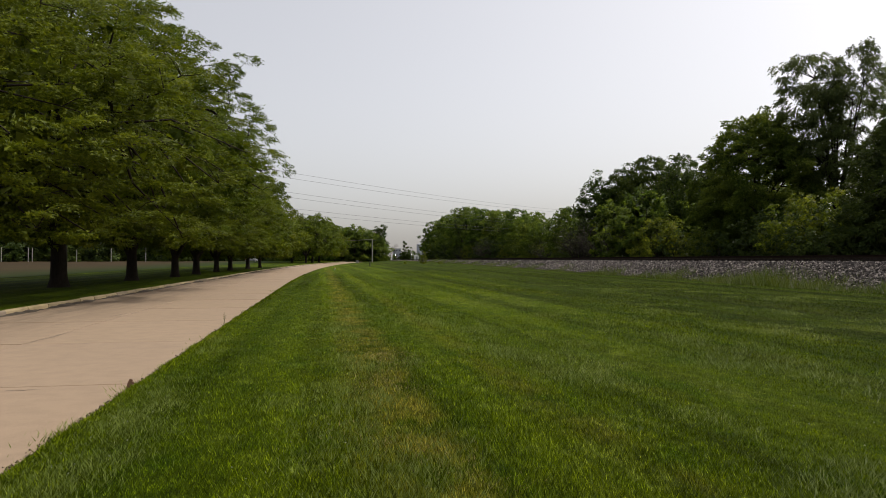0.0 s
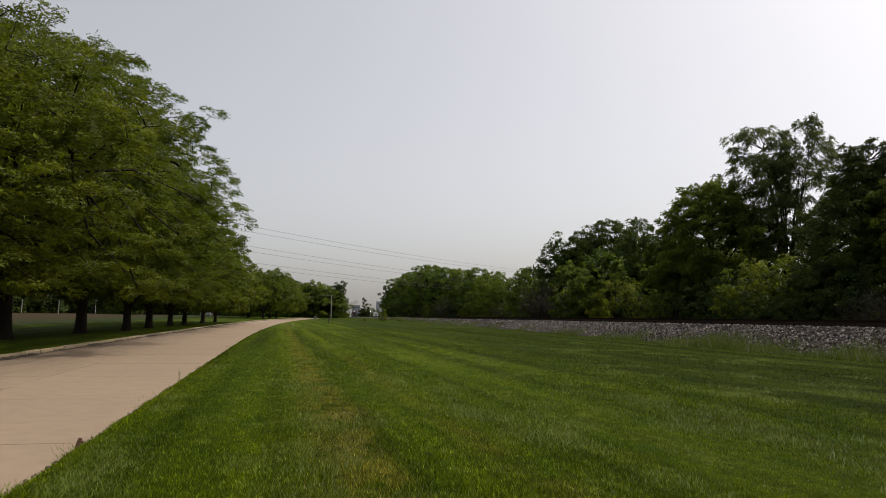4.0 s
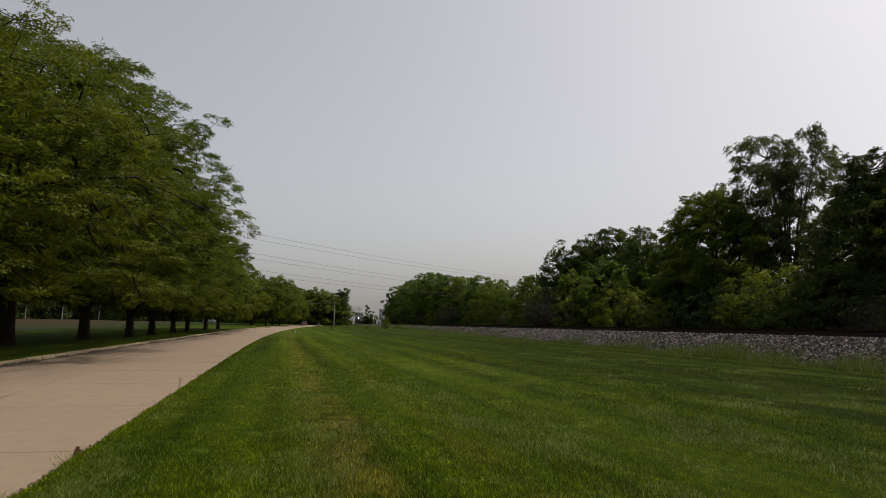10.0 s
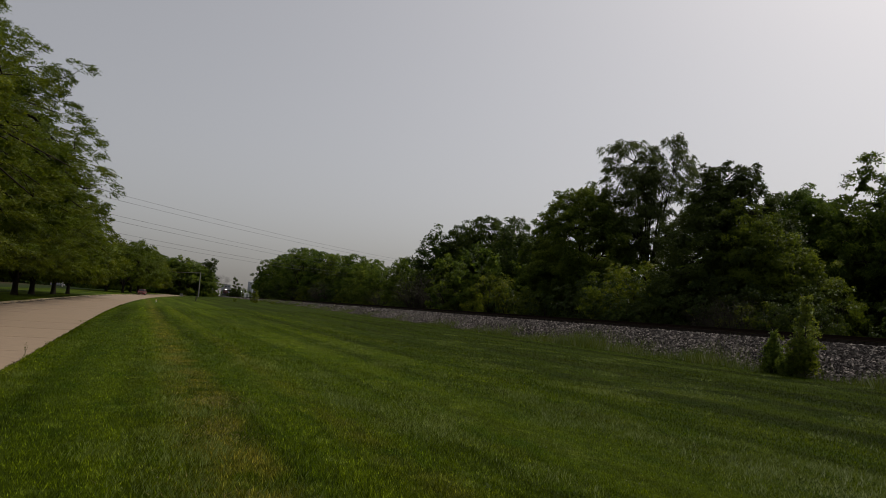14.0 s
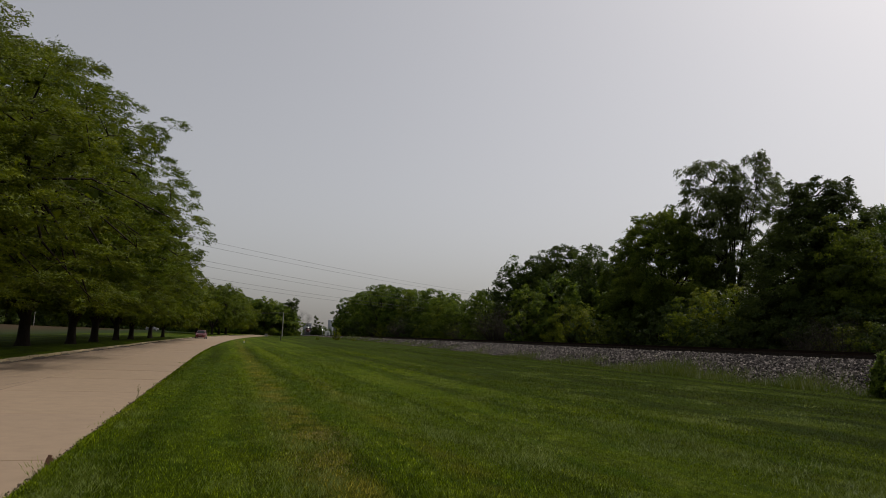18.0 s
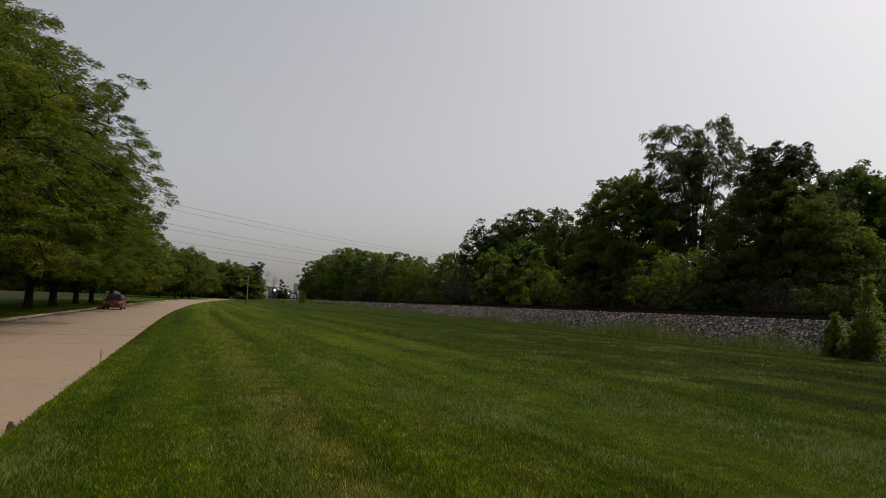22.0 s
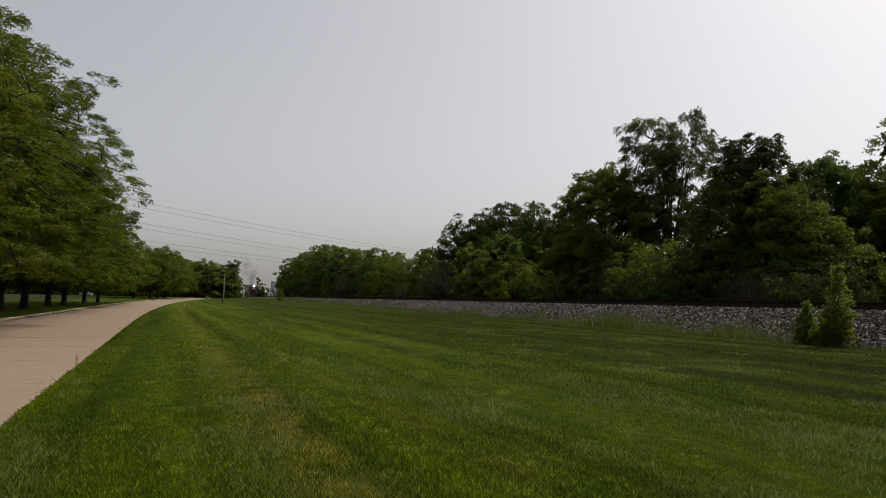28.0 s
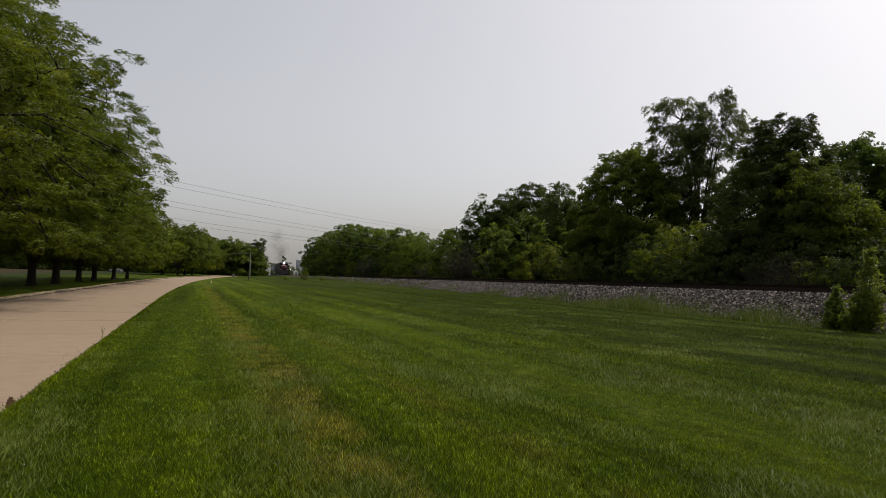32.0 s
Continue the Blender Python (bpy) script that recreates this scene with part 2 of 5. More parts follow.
def concrete(name, colour, gutter=False, uneven=0.015):
    m, n, l, b = material(name, 0.88)
    co = place(n)
    broad, mid, fine = noise_tex(n, l, co, 0.35, 4.0), noise_tex(n, l, co, 3.0, 6.0), noise_tex(n, l, co, 60.0, 4.0)
    c = ramp(n, l, broad, [(0.3, [v * 0.92 for v in colour]), (0.7, [v * 1.05 for v in colour])])
    c = mix(n, l, 0.35, c, ramp(n, l, mid, [(0.32, [v * 0.68 for v in colour]), (0.6, [v * 1.12 for v in colour])]))
    c = mix(n, l, 0.2, c, ramp(n, l, fine, [(0.3, [v * 0.6 for v in colour]), (0.7, [v * 1.3 for v in colour])]))
    if gutter:
        # damp grime plus the trees' patchy shade, painted in long patches along the kerb
        sep, mp = n.new("ShaderNodeSeparateXYZ"), n.new("ShaderNodeMapping")
        l.new(co, sep.inputs[0])
        mp.inputs["Scale"].default_value = (1.6, 0.22, 1)
        l.new(co, mp.inputs[0])
        near = n.new("ShaderNodeMapRange")
        near.inputs["From Min"].default_value, near.inputs["From Max"].default_value = -5.5, -8.2
        l.new(sep.outputs[0], near.inputs["Value"])
        grime_and_shade = ramp(n, l, noise_tex(n, l, mp.outputs[0], 1.4, 6.0, 0.7), [(0.40, (0.2, 0.2, 0.2)), (0.58, (0.8, 0.8, 0.8))])
        c = mix(n, l, mix(n, l, 1.0, grime_and_shade, near.outputs[0], "MULTIPLY"), c, [v * 0.46 for v in colour])
    info = n.new("ShaderNodeObjectInfo")
    c = mix(n, l, 1.0, c, ramp(n, l, info.outputs["Random"], [(0, (1 - uneven, 1 - uneven, 1 - uneven * 0.7)), (1, (1 + uneven * 0.8, 1 + uneven * 0.7, 1.0))]), "MULTIPLY")
    l.new(c, b.inputs["Base Color"])
    bump(n, l, b, fine, 0.35, 0.004)
    return m


def stones_material(name, stops, rough=0.9):
    m, n, l, b = material(name, rough)
    geo = n.new("ShaderNodeNewGeometry")
    c = ramp(n, l, geo.outputs["Random Per Island"], stops)
    fine = noise_tex(n, l, geo.outputs["Position"], 25.0)
    c = mix(n, l, 0.5, c, ramp(n, l, fine, [(0.3, (0.6, 0.6, 0.6)), (0.7, (1.2, 1.2, 1.2))]), "MULTIPLY")
    l.new(c, b.inputs["Base Color"])
    return m


def glow(name, colour, strength):
    m, n, l, b = material(name, 0.4)
    b.inputs["Base Color"].default_value = (*colour, 1)
    b.inputs["Emission Color"].default_value = (*colour, 1)
    b.inputs["Emission Strength"].default_value = strength
    return m


GRASS, BLADES = ground_material(), blade_material()
PALE_BLADES = foliage("pale_blades", (0.075, 0.108, 0.014), (0.135, 0.178, 0.028), (0.26, 0.305, 0.080), 0.3)
CLIPPINGS = foliage("dry_clippings", (0.14, 0.105, 0.03), (0.23, 0.18, 0.055), (0.36, 0.29, 0.11), 0.15)
LOCUST = foliage("locust_leaves", (0.032, 0.048, 0.003), (0.094, 0.127, 0.008), (0.215, 0.252, 0.022), 0.38)
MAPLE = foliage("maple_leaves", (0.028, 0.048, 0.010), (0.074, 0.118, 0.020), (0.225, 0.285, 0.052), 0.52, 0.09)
OAK_LEAVES = foliage("oak_leaves", (0.022, 0.038, 0.008), (0.052, 0.084, 0.015), (0.140, 0.180, 0.034), 0.38)
DARK_LEAVES = foliage("dark_leaves", (0.021, 0.035, 0.010), (0.045, 0.070, 0.016), (0.105, 0.140, 0.033), 0.25, 0.06)
GREY_LEAVES = foliage("cottonwood_leaves", (0.050, 0.068, 0.020), (0.090, 0.118, 0.036), (0.150, 0.178, 0.062), 0.38)
BUSH_LEAVES = foliage("bush_leaves", (0.044, 0.066, 0.008), (0.110, 0.145, 0.017), (0.22, 0.245, 0.036), 0.48)
DRY_LEAVES = foliage("dry_shrub_leaves", (0.020, 0.022, 0.010), (0.034, 0.035, 0.016), (0.060, 0.058, 0.026), 0.2)
WEED = foliage("weed_leaves", (0.036, 0.062, 0.008), (0.070, 0.105, 0.015), (0.135, 0.155, 0.038), 0.4)
BARK, PALE_BARK = bark("dark_bark", (0.036, 0.029, 0.023)), bark("grey_bark", (0.08, 0.07, 0.058))
TWIGS = bark("dead_twigs", (0.062, 0.052, 0.043))
ROAD = concrete("road_concrete", (0.262, 0.188, 0.122), True)
JOINT = plain("joint_dirt", (0.11, 0.09, 0.07), 0.95)
CURB = concrete("curb_concrete", (0.275, 0.217, 0.138), False, 0.3)
GUTTER = plain("gutter_dirt", (0.046, 0.034, 0.022), 0.95, 0.0, 0.5, 6.0)
BALLAST = stones_material("ballast_stones", [(0.0, (0.024, 0.020, 0.018)), (0.35, (0.070, 0.057, 0.051)), (0.75, (0.185, 0.157, 0.139)), (1.0, (0.38, 0.332, 0.294))])
BALLAST_BED = stones_material("ballast_bed", [(0.0, (0.028, 0.023, 0.022)), (1.0, (0.034, 0.028, 0.026))])
RAIL = plain("rusty_rail", (0.022, 0.014, 0.010), 0.9, 0.0)
RAIL_TOP = plain("worn_rail_top", (0.45, 0.43, 0.41), 0.3, 1.0, 0.1)
TIE = plain("tarred_timber", (0.03, 0.024, 0.02), 0.95)


def field_material():
    """Bare tan soil; near the verge thin grass still grows on it in ragged drifts."""
    m, n, l, b = material("dry_field", 0.95)
    co = place(n)
    col = ramp(n, l, noise_tex(n, l, co, 0.06, 4.0), [(0.3, (0.029, 0.020, 0.009)), (0.7, (0.046, 0.031, 0.013))])
    sep, edge = n.new("ShaderNodeSeparateXYZ"), n.new("ShaderNodeMath")
    l.new(co, sep.inputs[0])
    edge.operation = "MULTIPLY_ADD"
    l.new(noise_tex(n, l, co, 0.22, 6.0, 0.7), edge.inputs[0])
    edge.inputs[1].default_value = 22.0
    l.new(sep.outputs[0], edge.inputs[2])
    fade = n.new("ShaderNodeMapRange")
    fade.inputs["From Min"].default_value, fade.inputs["From Max"].default_value = -30.0, -13.0
    l.new(edge.outputs[0], fade.inputs["Value"])
    col = mix(n, l, fade.outputs[0], col, (0.016, 0.028, 0.003))
    l.new(col, b.inputs["Base Color"])
    return m


SOIL = field_material()
for dull in (SOIL, RAIL, TIE, BALLAST_BED, BARK, PALE_BARK, TWIGS):
    dull.node_tree.nodes["Principled BSDF"].inputs["Specular IOR Level"].default_value = 0.06
CRUMBS = stones_material("edge_debris", [(0.0, (0.05, 0.035, 0.022)), (1.0, (0.16, 0.11, 0.07))])

# ---- mesh helpers ----


def mesh_np(name, verts, faces, mat):
    """A mesh from vertices (n, 3) and faces (m, 3 or 4)."""
    verts, faces = np.asarray(verts, np.float32), np.asarray(faces, np.int32)
    me = bpy.data.meshes.new(name)
    me.vertices.add(len(verts))
    me.vertices.foreach_set("co", verts.ravel())
    k = faces.shape[1]
    me.loops.add(faces.size)
    me.loops.foreach_set("vertex_index", faces.ravel())
    me.polygons.add(len(faces))
    me.polygons.foreach_set("loop_start", np.arange(0, faces.size, k, dtype=np.int32))
    me.polygons.foreach_set("use_smooth", np.zeros(len(faces), bool))
    me.update(calc_edges=True)
    me.materials.append(mat)
    return me


def from_bm(name, bm, mat, smooth=False):
    me = bpy.data.meshes.new(name)
    bm.normal_update()
    bm.to_mesh(me)
    bm.free()
    me.materials.append(mat)
    if smooth:
        for p in me.polygons:
            p.use_smooth = True
    return me


def part(name, me, parent, label="", m=None):
    """One mesh object under a thing or under a part."""
    ob = new(name, me)
    ob.parent = parent
    if m is not None:
        ob.matrix_basis = m
    return tagged(ob, label)


def box_bm(x0, x1, y0, y1, z0, z1, bevel=0.0, bm=None):
    bm = bm or bmesh.new()
    r = bmesh.ops.create_cube(bm, size=1.0)
    for v in r["verts"]:
        v.co = Vector(((x0 + x1) / 2 + v.co.x * (x1 - x0), (y0 + y1) / 2 + v.co.y * (y1 - y0), (z0 + z1) / 2 + v.co.z * (z1 - z0)))
    if bevel:
        es = list({e for v in r["verts"] for e in v.link_edges})
        bmesh.ops.bevel(bm, geom=es, offset=bevel, segments=2, affect="EDGES")
    return bm


def cyl_bm(p, q, r0, r1, sides=12, bm=None):
    bm = bm or bmesh.new()
    p, q = Vector(p), Vector(q)
    m = Matrix.Translation((p + q) / 2) @ (q - p).to_track_quat("Z", "Y").to_matrix().to_4x4()
    bmesh.ops.create_cone(bm, cap_ends=True, segments=sides, radius1=r0, radius2=r1, depth=(q - p).length, matrix=m)
    return bm


class Shape:
    """Collects quads as arrays."""

    def __init__(self):
        self.v, self.f, self.n = [], [], 0

    def add(self, v, f):
        self.v.append(np.asarray(v, float))
        self.f.append(np.asarray(f, int) + self.n)
        self.n += len(v)

    def tube(self, pts, radii, sides=6):
        pts = np.asarray(pts, float)
        t = np.gradient(pts, axis=0)
        t /= np.linalg.norm(t, axis=1)[:, None] + 1e-9
        up = np.where(np.abs(t[:, 2:3]) > 0.9, [[1.0, 0, 0]], [[0, 0, 1.0]])
        s = np.cross(t, up)
        s /= np.linalg.norm(s, axis=1)[:, None] + 1e-9
        w = np.cross(s, t)
        an = np.linspace(0, 2 * np.pi, sides, endpoint=False)
        ring = pts[:, None] + np.asarray(radii)[:, None, None] * (np.cos(an)[None, :, None] * s[:, None] + np.sin(an)[None, :, None] * w[:, None])
        k = len(pts)
        i = np.arange(k - 1)[:, None] * sides + np.arange(sides)[None]
        j = np.arange(k - 1)[:, None] * sides + (np.arange(sides)[None] + 1) % sides
        self.add(ring.reshape(-1, 3), np.stack([i, j, j + sides, i + sides], -1).reshape(-1, 4))

    def mesh(self, name, mat, smooth=False):
        me = mesh_np(name, np.concatenate(self.v), np.concatenate(self.f), mat)
        if smooth:
            me.polygons.foreach_set("use_smooth", np.ones(len(me.polygons), bool))
        return me


def unit(v):
    return v / (np.linalg.norm(v, axis=-1, keepdims=True) + 1e-9)


def leaf_tris(r, pos, way, puff, length, width):
    """One pointed leaf a place, three corners each, and the way its clump faces at each corner."""
    n = len(pos)
    side = unit(np.cross(way, r.normal(size=(n, 3)))) * (width * r.uniform(0.7, 1.3, (n, 1)))
    v = np.stack([pos + side, pos + way * length * r.uniform(0.6, 1.35, (n, 1)), pos - side], 1).reshape(-1, 3)
    return v, np.repeat(puff, 3, axis=0)


def leaf_mesh(name, v, puff, mat):
    me = mesh_np(name, v, np.arange(len(v)).reshape(-1, 3), mat)
    me.attributes.new("puff", "FLOAT_VECTOR", "POINT").data.foreach_set("vector", np.asarray(puff, np.float32).ravel())
    return me


# ---- the lie of the land ----
def bend(y):
    """How far the road has swung to +x at y."""
    y = np.clip(np.asarray(y, float), 40, None)
    return np.where(y < 200, (y - 40) ** 2 / 2400, 160 ** 2 / 2400 + (y - 200) * 160 / 1200)


def track_bend(y):
    y = np.asarray(y, float)
    return np.where(y < 166, 0.0, np.where(y < 304, (np.clip(y, 166, 304) - 166) ** 2 / 2800, 138 ** 2 / 2800 + (y - 304) * 138 / 1400))


def ease(v, lo, hi):
    t = np.clip((v - lo) / (hi - lo), 0, 1)
    return t * t * (3 - 2 * t)


def land(x, y):
    """The height of the ground."""
    x, y = np.asarray(x, float), np.asarray(y, float)
    u = x - bend(y)
    lane = 0.0043 * np.clip(y - 62, 0, 190)
    lawn = 0.0072 * np.clip(y - 6, 0, 205)
    w = ease(u, -2.0, 17.0)
    return lane * (1 - w) + lawn * w


ROAD_L, ROAD_R, TOE, TRACK = -8.85, -2.30, 23.4, 27.3
RAIL_Z = 1.84

# ---- ground ----
us = np.array([-2600, -1200, -600, -300, -200, -140, -100, -70, -50, -38, -30, -24, -20, -16, -13, -11, -9.6, -9.02, -9.0, -5.6, ROAD_R - 0.02, ROAD_R, -2.1,
               -1.5, 0, 2, 4, 6, 8, 10, 12, 14, 16, 18, 20, 21.5, 22.6, TOE, 24.5, 27, 30, 33, 38, 46, 60, 90, 150, 300, 600, 1200, 2600], float)
ys = np.concatenate([[-2600, -1200, -500, -250, -150], np.arange(-100, 0, 10), np.arange(0, 40, 2), np.arange(40, 260, 5), np.arange(260, 420, 20), [460, 520, 600, 750, 1000, 1500, 2600]]).astype(float)
U, Y = np.meshgrid(us, ys)
X = U + bend(Y) * np.exp(-np.abs(U + 5) / 400)
H = land(X, Y)
lift = np.where(U < -9.01, 0.13, np.where(U < ROAD_R - 0.01, -0.14, 0.035))
H = H + lift + np.where((U > -2.2) & (U < 23), 0.02 * np.sin(X * 0.9 + 0.4 * np.sin(Y * 0.21)), 0)
H = H + np.where(U > 29, 0.5, 0)
i, j = np.meshgrid(np.arange(len(ys) - 1), np.arange(len(us) - 1), indexing="ij")
q = i * len(us) + j
ground = new("ground", mesh_np("ground", np.stack([X, Y, H], -1).reshape(-1, 3), np.stack([q, q + 1, q + 1 + len(us), q + len(us)], -1).reshape(-1, 4), GRASS))
ground.data.polygons.foreach_set("use_smooth", np.ones(len(ground.data.polygons), bool))
tagged(ground, "mown green lawn with faint stripes and dry patches", "ground", kind="structure")


# ---- trees ----
def clusters_dome(r, n, radius, low, high, flat=0.8):
    """Places in a broad dome that hangs low at its rim, most of them near its skin."""
    az = r.uniform(0, 2 * np.pi, n)
    h = r.beta(1.15, 1.3, n)
    prof = np.sqrt(np.clip(1 - np.clip((h - 0.28) / 0.72, 0, 1) ** 2, 0, 1)) * np.where(h < 0.28, 0.80 + 0.2 * h / 0.28, 1)
    wob = 1 + 0.08 * np.sin(3 * az + 1.3) + 0.07 * np.sin(5 * az + h * 7) + 0.05 * np.sin(9 * az - h * 11)
    rad = radius * prof * wob * np.clip(r.beta(3.2, 1.0, n), 0.2, 1)
    return np.stack([rad * np.cos(az), rad * np.sin(az), low + (high - low) * h ** (1 / flat)], -1)


def bough_places(r, n, radius, low, high, flat):
    """Boughs spread over a dome: of two places drawn, the one that crowds the others less is kept."""
    p = clusters_dome(r, n * 2, radius, low, high, flat)
    chosen = [p[0]]
    for k in range(1, n):
        c = np.array(chosen)
        two = p[2 * k:2 * k + 2]
        chosen.append(two[int(np.argmax([np.linalg.norm(c - q, axis=1).min() for q in two]))])
    return np.array(chosen)


def tree(name, label, seed, leaf_mat, bark_mat, height, radius, low, n_cl, per, cl_r, leaf, trunk_r, droop, lobes=None, flat=0.8, lean=0.03, limbs=7, sides=7, twigs=130, core=0, spray=1, plate=0.6, wisp=0.3, fork=None, bough=(40, 1.5), shape=(1.0, 0.75), sag=0.1, fill=0.5, heart=0):
    """A tapered trunk with limbs and branches, and a crown of boughs: each bough a rounded or plumed heap of leafy clumps.
    bough: how many and how wide; shape: a bough's stretch outwards and its flatness; sag: how far its end hangs;
    fill: the share of the clumps that stand between the boughs."""
    r = np.random.default_rng(seed)
    top = new(name)
    lobes = lobes or [(0, 0, flat, radius, low, height - bough[1] * shape[1] * 0.8)]
    w = np.array([lb[3] ** 1.5 * (lb[5] - lb[4]) ** 0.7 for lb in lobes])
    heaps, outs, loose, loose_o = [], [], [], []
    for lb, share in zip(lobes, w / w.sum()):
        b = bough_places(r, max(5, int(bough[0] * share)), lb[3], lb[4], lb[5], lb[2])
        axis = np.array([0, 0, lb[4] + 0.3 * (lb[5] - lb[4])])
        outs.append(unit((b - axis) * [1, 1, 0.7] + 1e-3))
        heaps.append(b + [lb[0], lb[1], 0])
        q = clusters_dome(r, max(6, int(n_cl * fill * share)), lb[3], lb[4], lb[5], lb[2])
        loose_o.append(unit((q - axis) * [1, 1, 0.7] + 1e-3))
        loose.append(q + [lb[0], lb[1], 0])
    heaps, outs, loose, loose_o = (np.concatenate(g) for g in (heaps, outs, loose, loose_o))
    nb = len(heaps)
    which = np.repeat(np.arange(nb), max(2, int(n_cl * (1 - fill)) // nb))
    size = (bough[1] * r.uniform(0.65, 1.3, (nb, 1)))[which]
    o = outs[which]
    flat_o = unit(o * [1, 1, 0] + 1e-3)
    dd = unit(r.normal(size=(len(which), 3)) + 0.55 * o + [0, 0, 0.3])
    dd[:, 2] = np.where(dd[:, 2] < -0.6, -dd[:, 2] * 0.4, dd[:, 2])
    off = dd * size * r.uniform(0.3, 1, (len(which), 1)) ** 0.4
    along = (off * flat_o).sum(1, keepdims=True)
    off = off + flat_o * along * (shape[0] - 1)
    off[:, 2] = off[:, 2] * shape[1] - sag * np.clip(along[:, 0], 0, None) ** 2 / size[:, 0] * shape[0]
    cl = np.concatenate([heaps[which] + off, loose])
    face = np.concatenate([unit(dd * 0.9 + o * 0.45 + [0, 0, 0.15]), unit(loose_o + r.normal(0, 0.4, loose.shape))])
    near = np.argmin(np.linalg.norm(loose[:, None] - heaps[None], axis=2), axis=1)
    which, o = np.concatenate([which, near]), np.concatenate([o, loose_o])
    flat_o = unit(o * [1, 1, 0] + 1e-3)
    # wood
    s = Shape()
    fork = fork or min(low + 0.12 * height, 0.42 * height)
    a0 = r.uniform(0, 6.28)
    tip = np.array([math.cos(a0), math.sin(a0), 0]) * lean * height
    top_z = height * (0.8 if len(lobes) == 1 else 0.6)
    zs = np.array([-0.25, 0.0, 0.5, fork * 0.5, fork, fork + (top_z - fork) * 0.5, top_z])
    xy = tip * (np.clip(zs, 0, None) / height)[:, None] ** 1.3
    ctr = np.stack([xy[:, 0], xy[:, 1], zs], -1)
    s.tube(ctr, trunk_r * np.array([1.7, 1.4, 1.08, 0.95, 0.85, 0.4, 0.06]), sides + 3)
    nodes = [ctr[4]]
    for k in range(limbs):
        if len(lobes) > 1:
            lb = lobes[k % len(lobes)]
            p1 = np.array([lb[0], lb[1], lb[4] + (lb[5] - lb[4]) * r.uniform(0.5, 0.85)]) + r.normal(0, 0.35 * lb[3], 3) * [1, 1, 0.3]
            reach = float(np.linalg.norm(p1[:2])) + 0.5
        else:
            az = a0 + k * 2.4 + r.uniform(-0.3, 0.3)
            reach = radius * r.uniform(0.4, 0.66)
            p1 = np.array([math.cos(az) * reach, math.sin(az) * reach, low + (height - low) * r.uniform(0.3, 0.6)])
        z0 = fork * r.uniform(0.7, 1.1)
        t = np.linspace(0, 1, 6)[:, None]
        p0 = np.array([tip[0] * z0 / height, tip[1] * z0 / height, z0])
        path = p0 + (p1 - p0) * t + np.array([0, 0, 1.0]) * (np.sin(t * np.pi) * 0.12 * reach) + r.normal(0, 0.03 * reach, (6, 3)) * t
        s.tube(path, trunk_r * (0.5 - 0.43 * t[:, 0]), sides)
        nodes += list(path[1:])
    nodes = np.array(nodes + list(ctr[4:6]))
    for c in heaps:
        p = nodes[np.argmin(np.linalg.norm((nodes - c) * [1, 1, 1.3], axis=1))]
        far = np.linalg.norm(c - p)
        m = (p + c) / 2 + r.normal(0, 0.07, 3) * far + [0, 0, 0.1 * far]
        s.tube([p, m, c], [trunk_r * 0.17, trunk_r * 0.11, trunk_r * 0.05], 5)
    for k in r.permutation(len(cl))[:twigs]:
        c = cl[k]
        p = heaps[which[k]]
        m = (p + c) / 2 + r.normal(0, 0.08, 3) * np.linalg.norm(c - p) + [0, 0, 0.08 * np.linalg.norm(c - p)]
        s.tube([p, m, c], [trunk_r * 0.05, trunk_r * 0.035, trunk_r * 0.012], 4)
    part("trunk", s.mesh(name + "_trunk", bark_mat, True), top, "dark furrowed trunk and limbs")
    # leaves, in short hanging sprays of `spray` each
    k = len(cl)
    idx = np.repeat(np.arange(k), r.poisson(per / spray, k))
    n = len(idx)
    d = unit(r.normal(size=(n, 3)) + face[idx] * 0.7)
    rr = cl_r * r.uniform(0.65, 1.3, (k, 1))[idx] * r.uniform(0.15, 1, (n, 1)) ** 0.5
    base = cl[idx] + d * rr * [1, 1, plate] + o[idx] * (np.abs(r.normal(0, wisp, (n, 1))) * cl_r)
    puff = unit(face[idx] + d * 0.45)
    go = unit((flat_o[idx] * 0.8 + o[idx] * 0.3 + d * 0.7 + r.normal(0, 0.4, (n, 3))) * [1, 1, plate])
    t = np.linspace(0, 1, spray)[None, :, None] if spray > 1 else np.zeros((1, 1, 1))
    span = (leaf[0] * 0.42 * spray) * r.uniform(0.6, 1.3, (n, 1, 1))
    pos = base[:, None] + go[:, None] * t * span - np.array([0, 0, 1.0]) * (droop * t ** 2 * span)
    way = unit(go[:, None] * (1 - 0.5 * t) + r.normal(0, 0.55, (n, spray, 3)) - np.array([0, 0, 1.0]) * droop * (0.35 + t))
    v, pf = leaf_tris(r, pos.reshape(-1, 3), way.reshape(-1, 3), np.repeat(puff, spray, axis=0), leaf[0], leaf[1])
    if core:
        # larger leaves deep in the boughs
        pick = r.integers(0, k, core)
        c = heaps[which[pick]] + (cl[pick] - heaps[which[pick]]) * r.uniform(0.1, 0.65, (core, 1)) - o[pick] * 0.5 * bough[1] - [0, 0, 0.5 * bough[1]]
        vc, pc = leaf_tris(r, c, unit(r.normal(size=(core, 3)) - [0, 0, droop]), face[pick], leaf[0] * 1.5, leaf[1] * 2.2)
        v, pf = np.concatenate([v, vc]), np.concatenate([pf, pc])
    if heart:
        # oversized leaves added unseen inside the crown to block light
        pick = r.integers(0, k, heart)
        mid = np.array([0, 0, low + 0.4 * (height - low)])
        c = mid + (cl[pick] - mid) * r.uniform(0.35, 0.78, (heart, 1))
        vc, pc = leaf_tris(r, c, unit(r.normal(size=(heart, 3))), face[pick], leaf[0] * 3.2, leaf[1] * 7)
        v, pf = np.concatenate([v, vc]), np.concatenate([pf, pc])
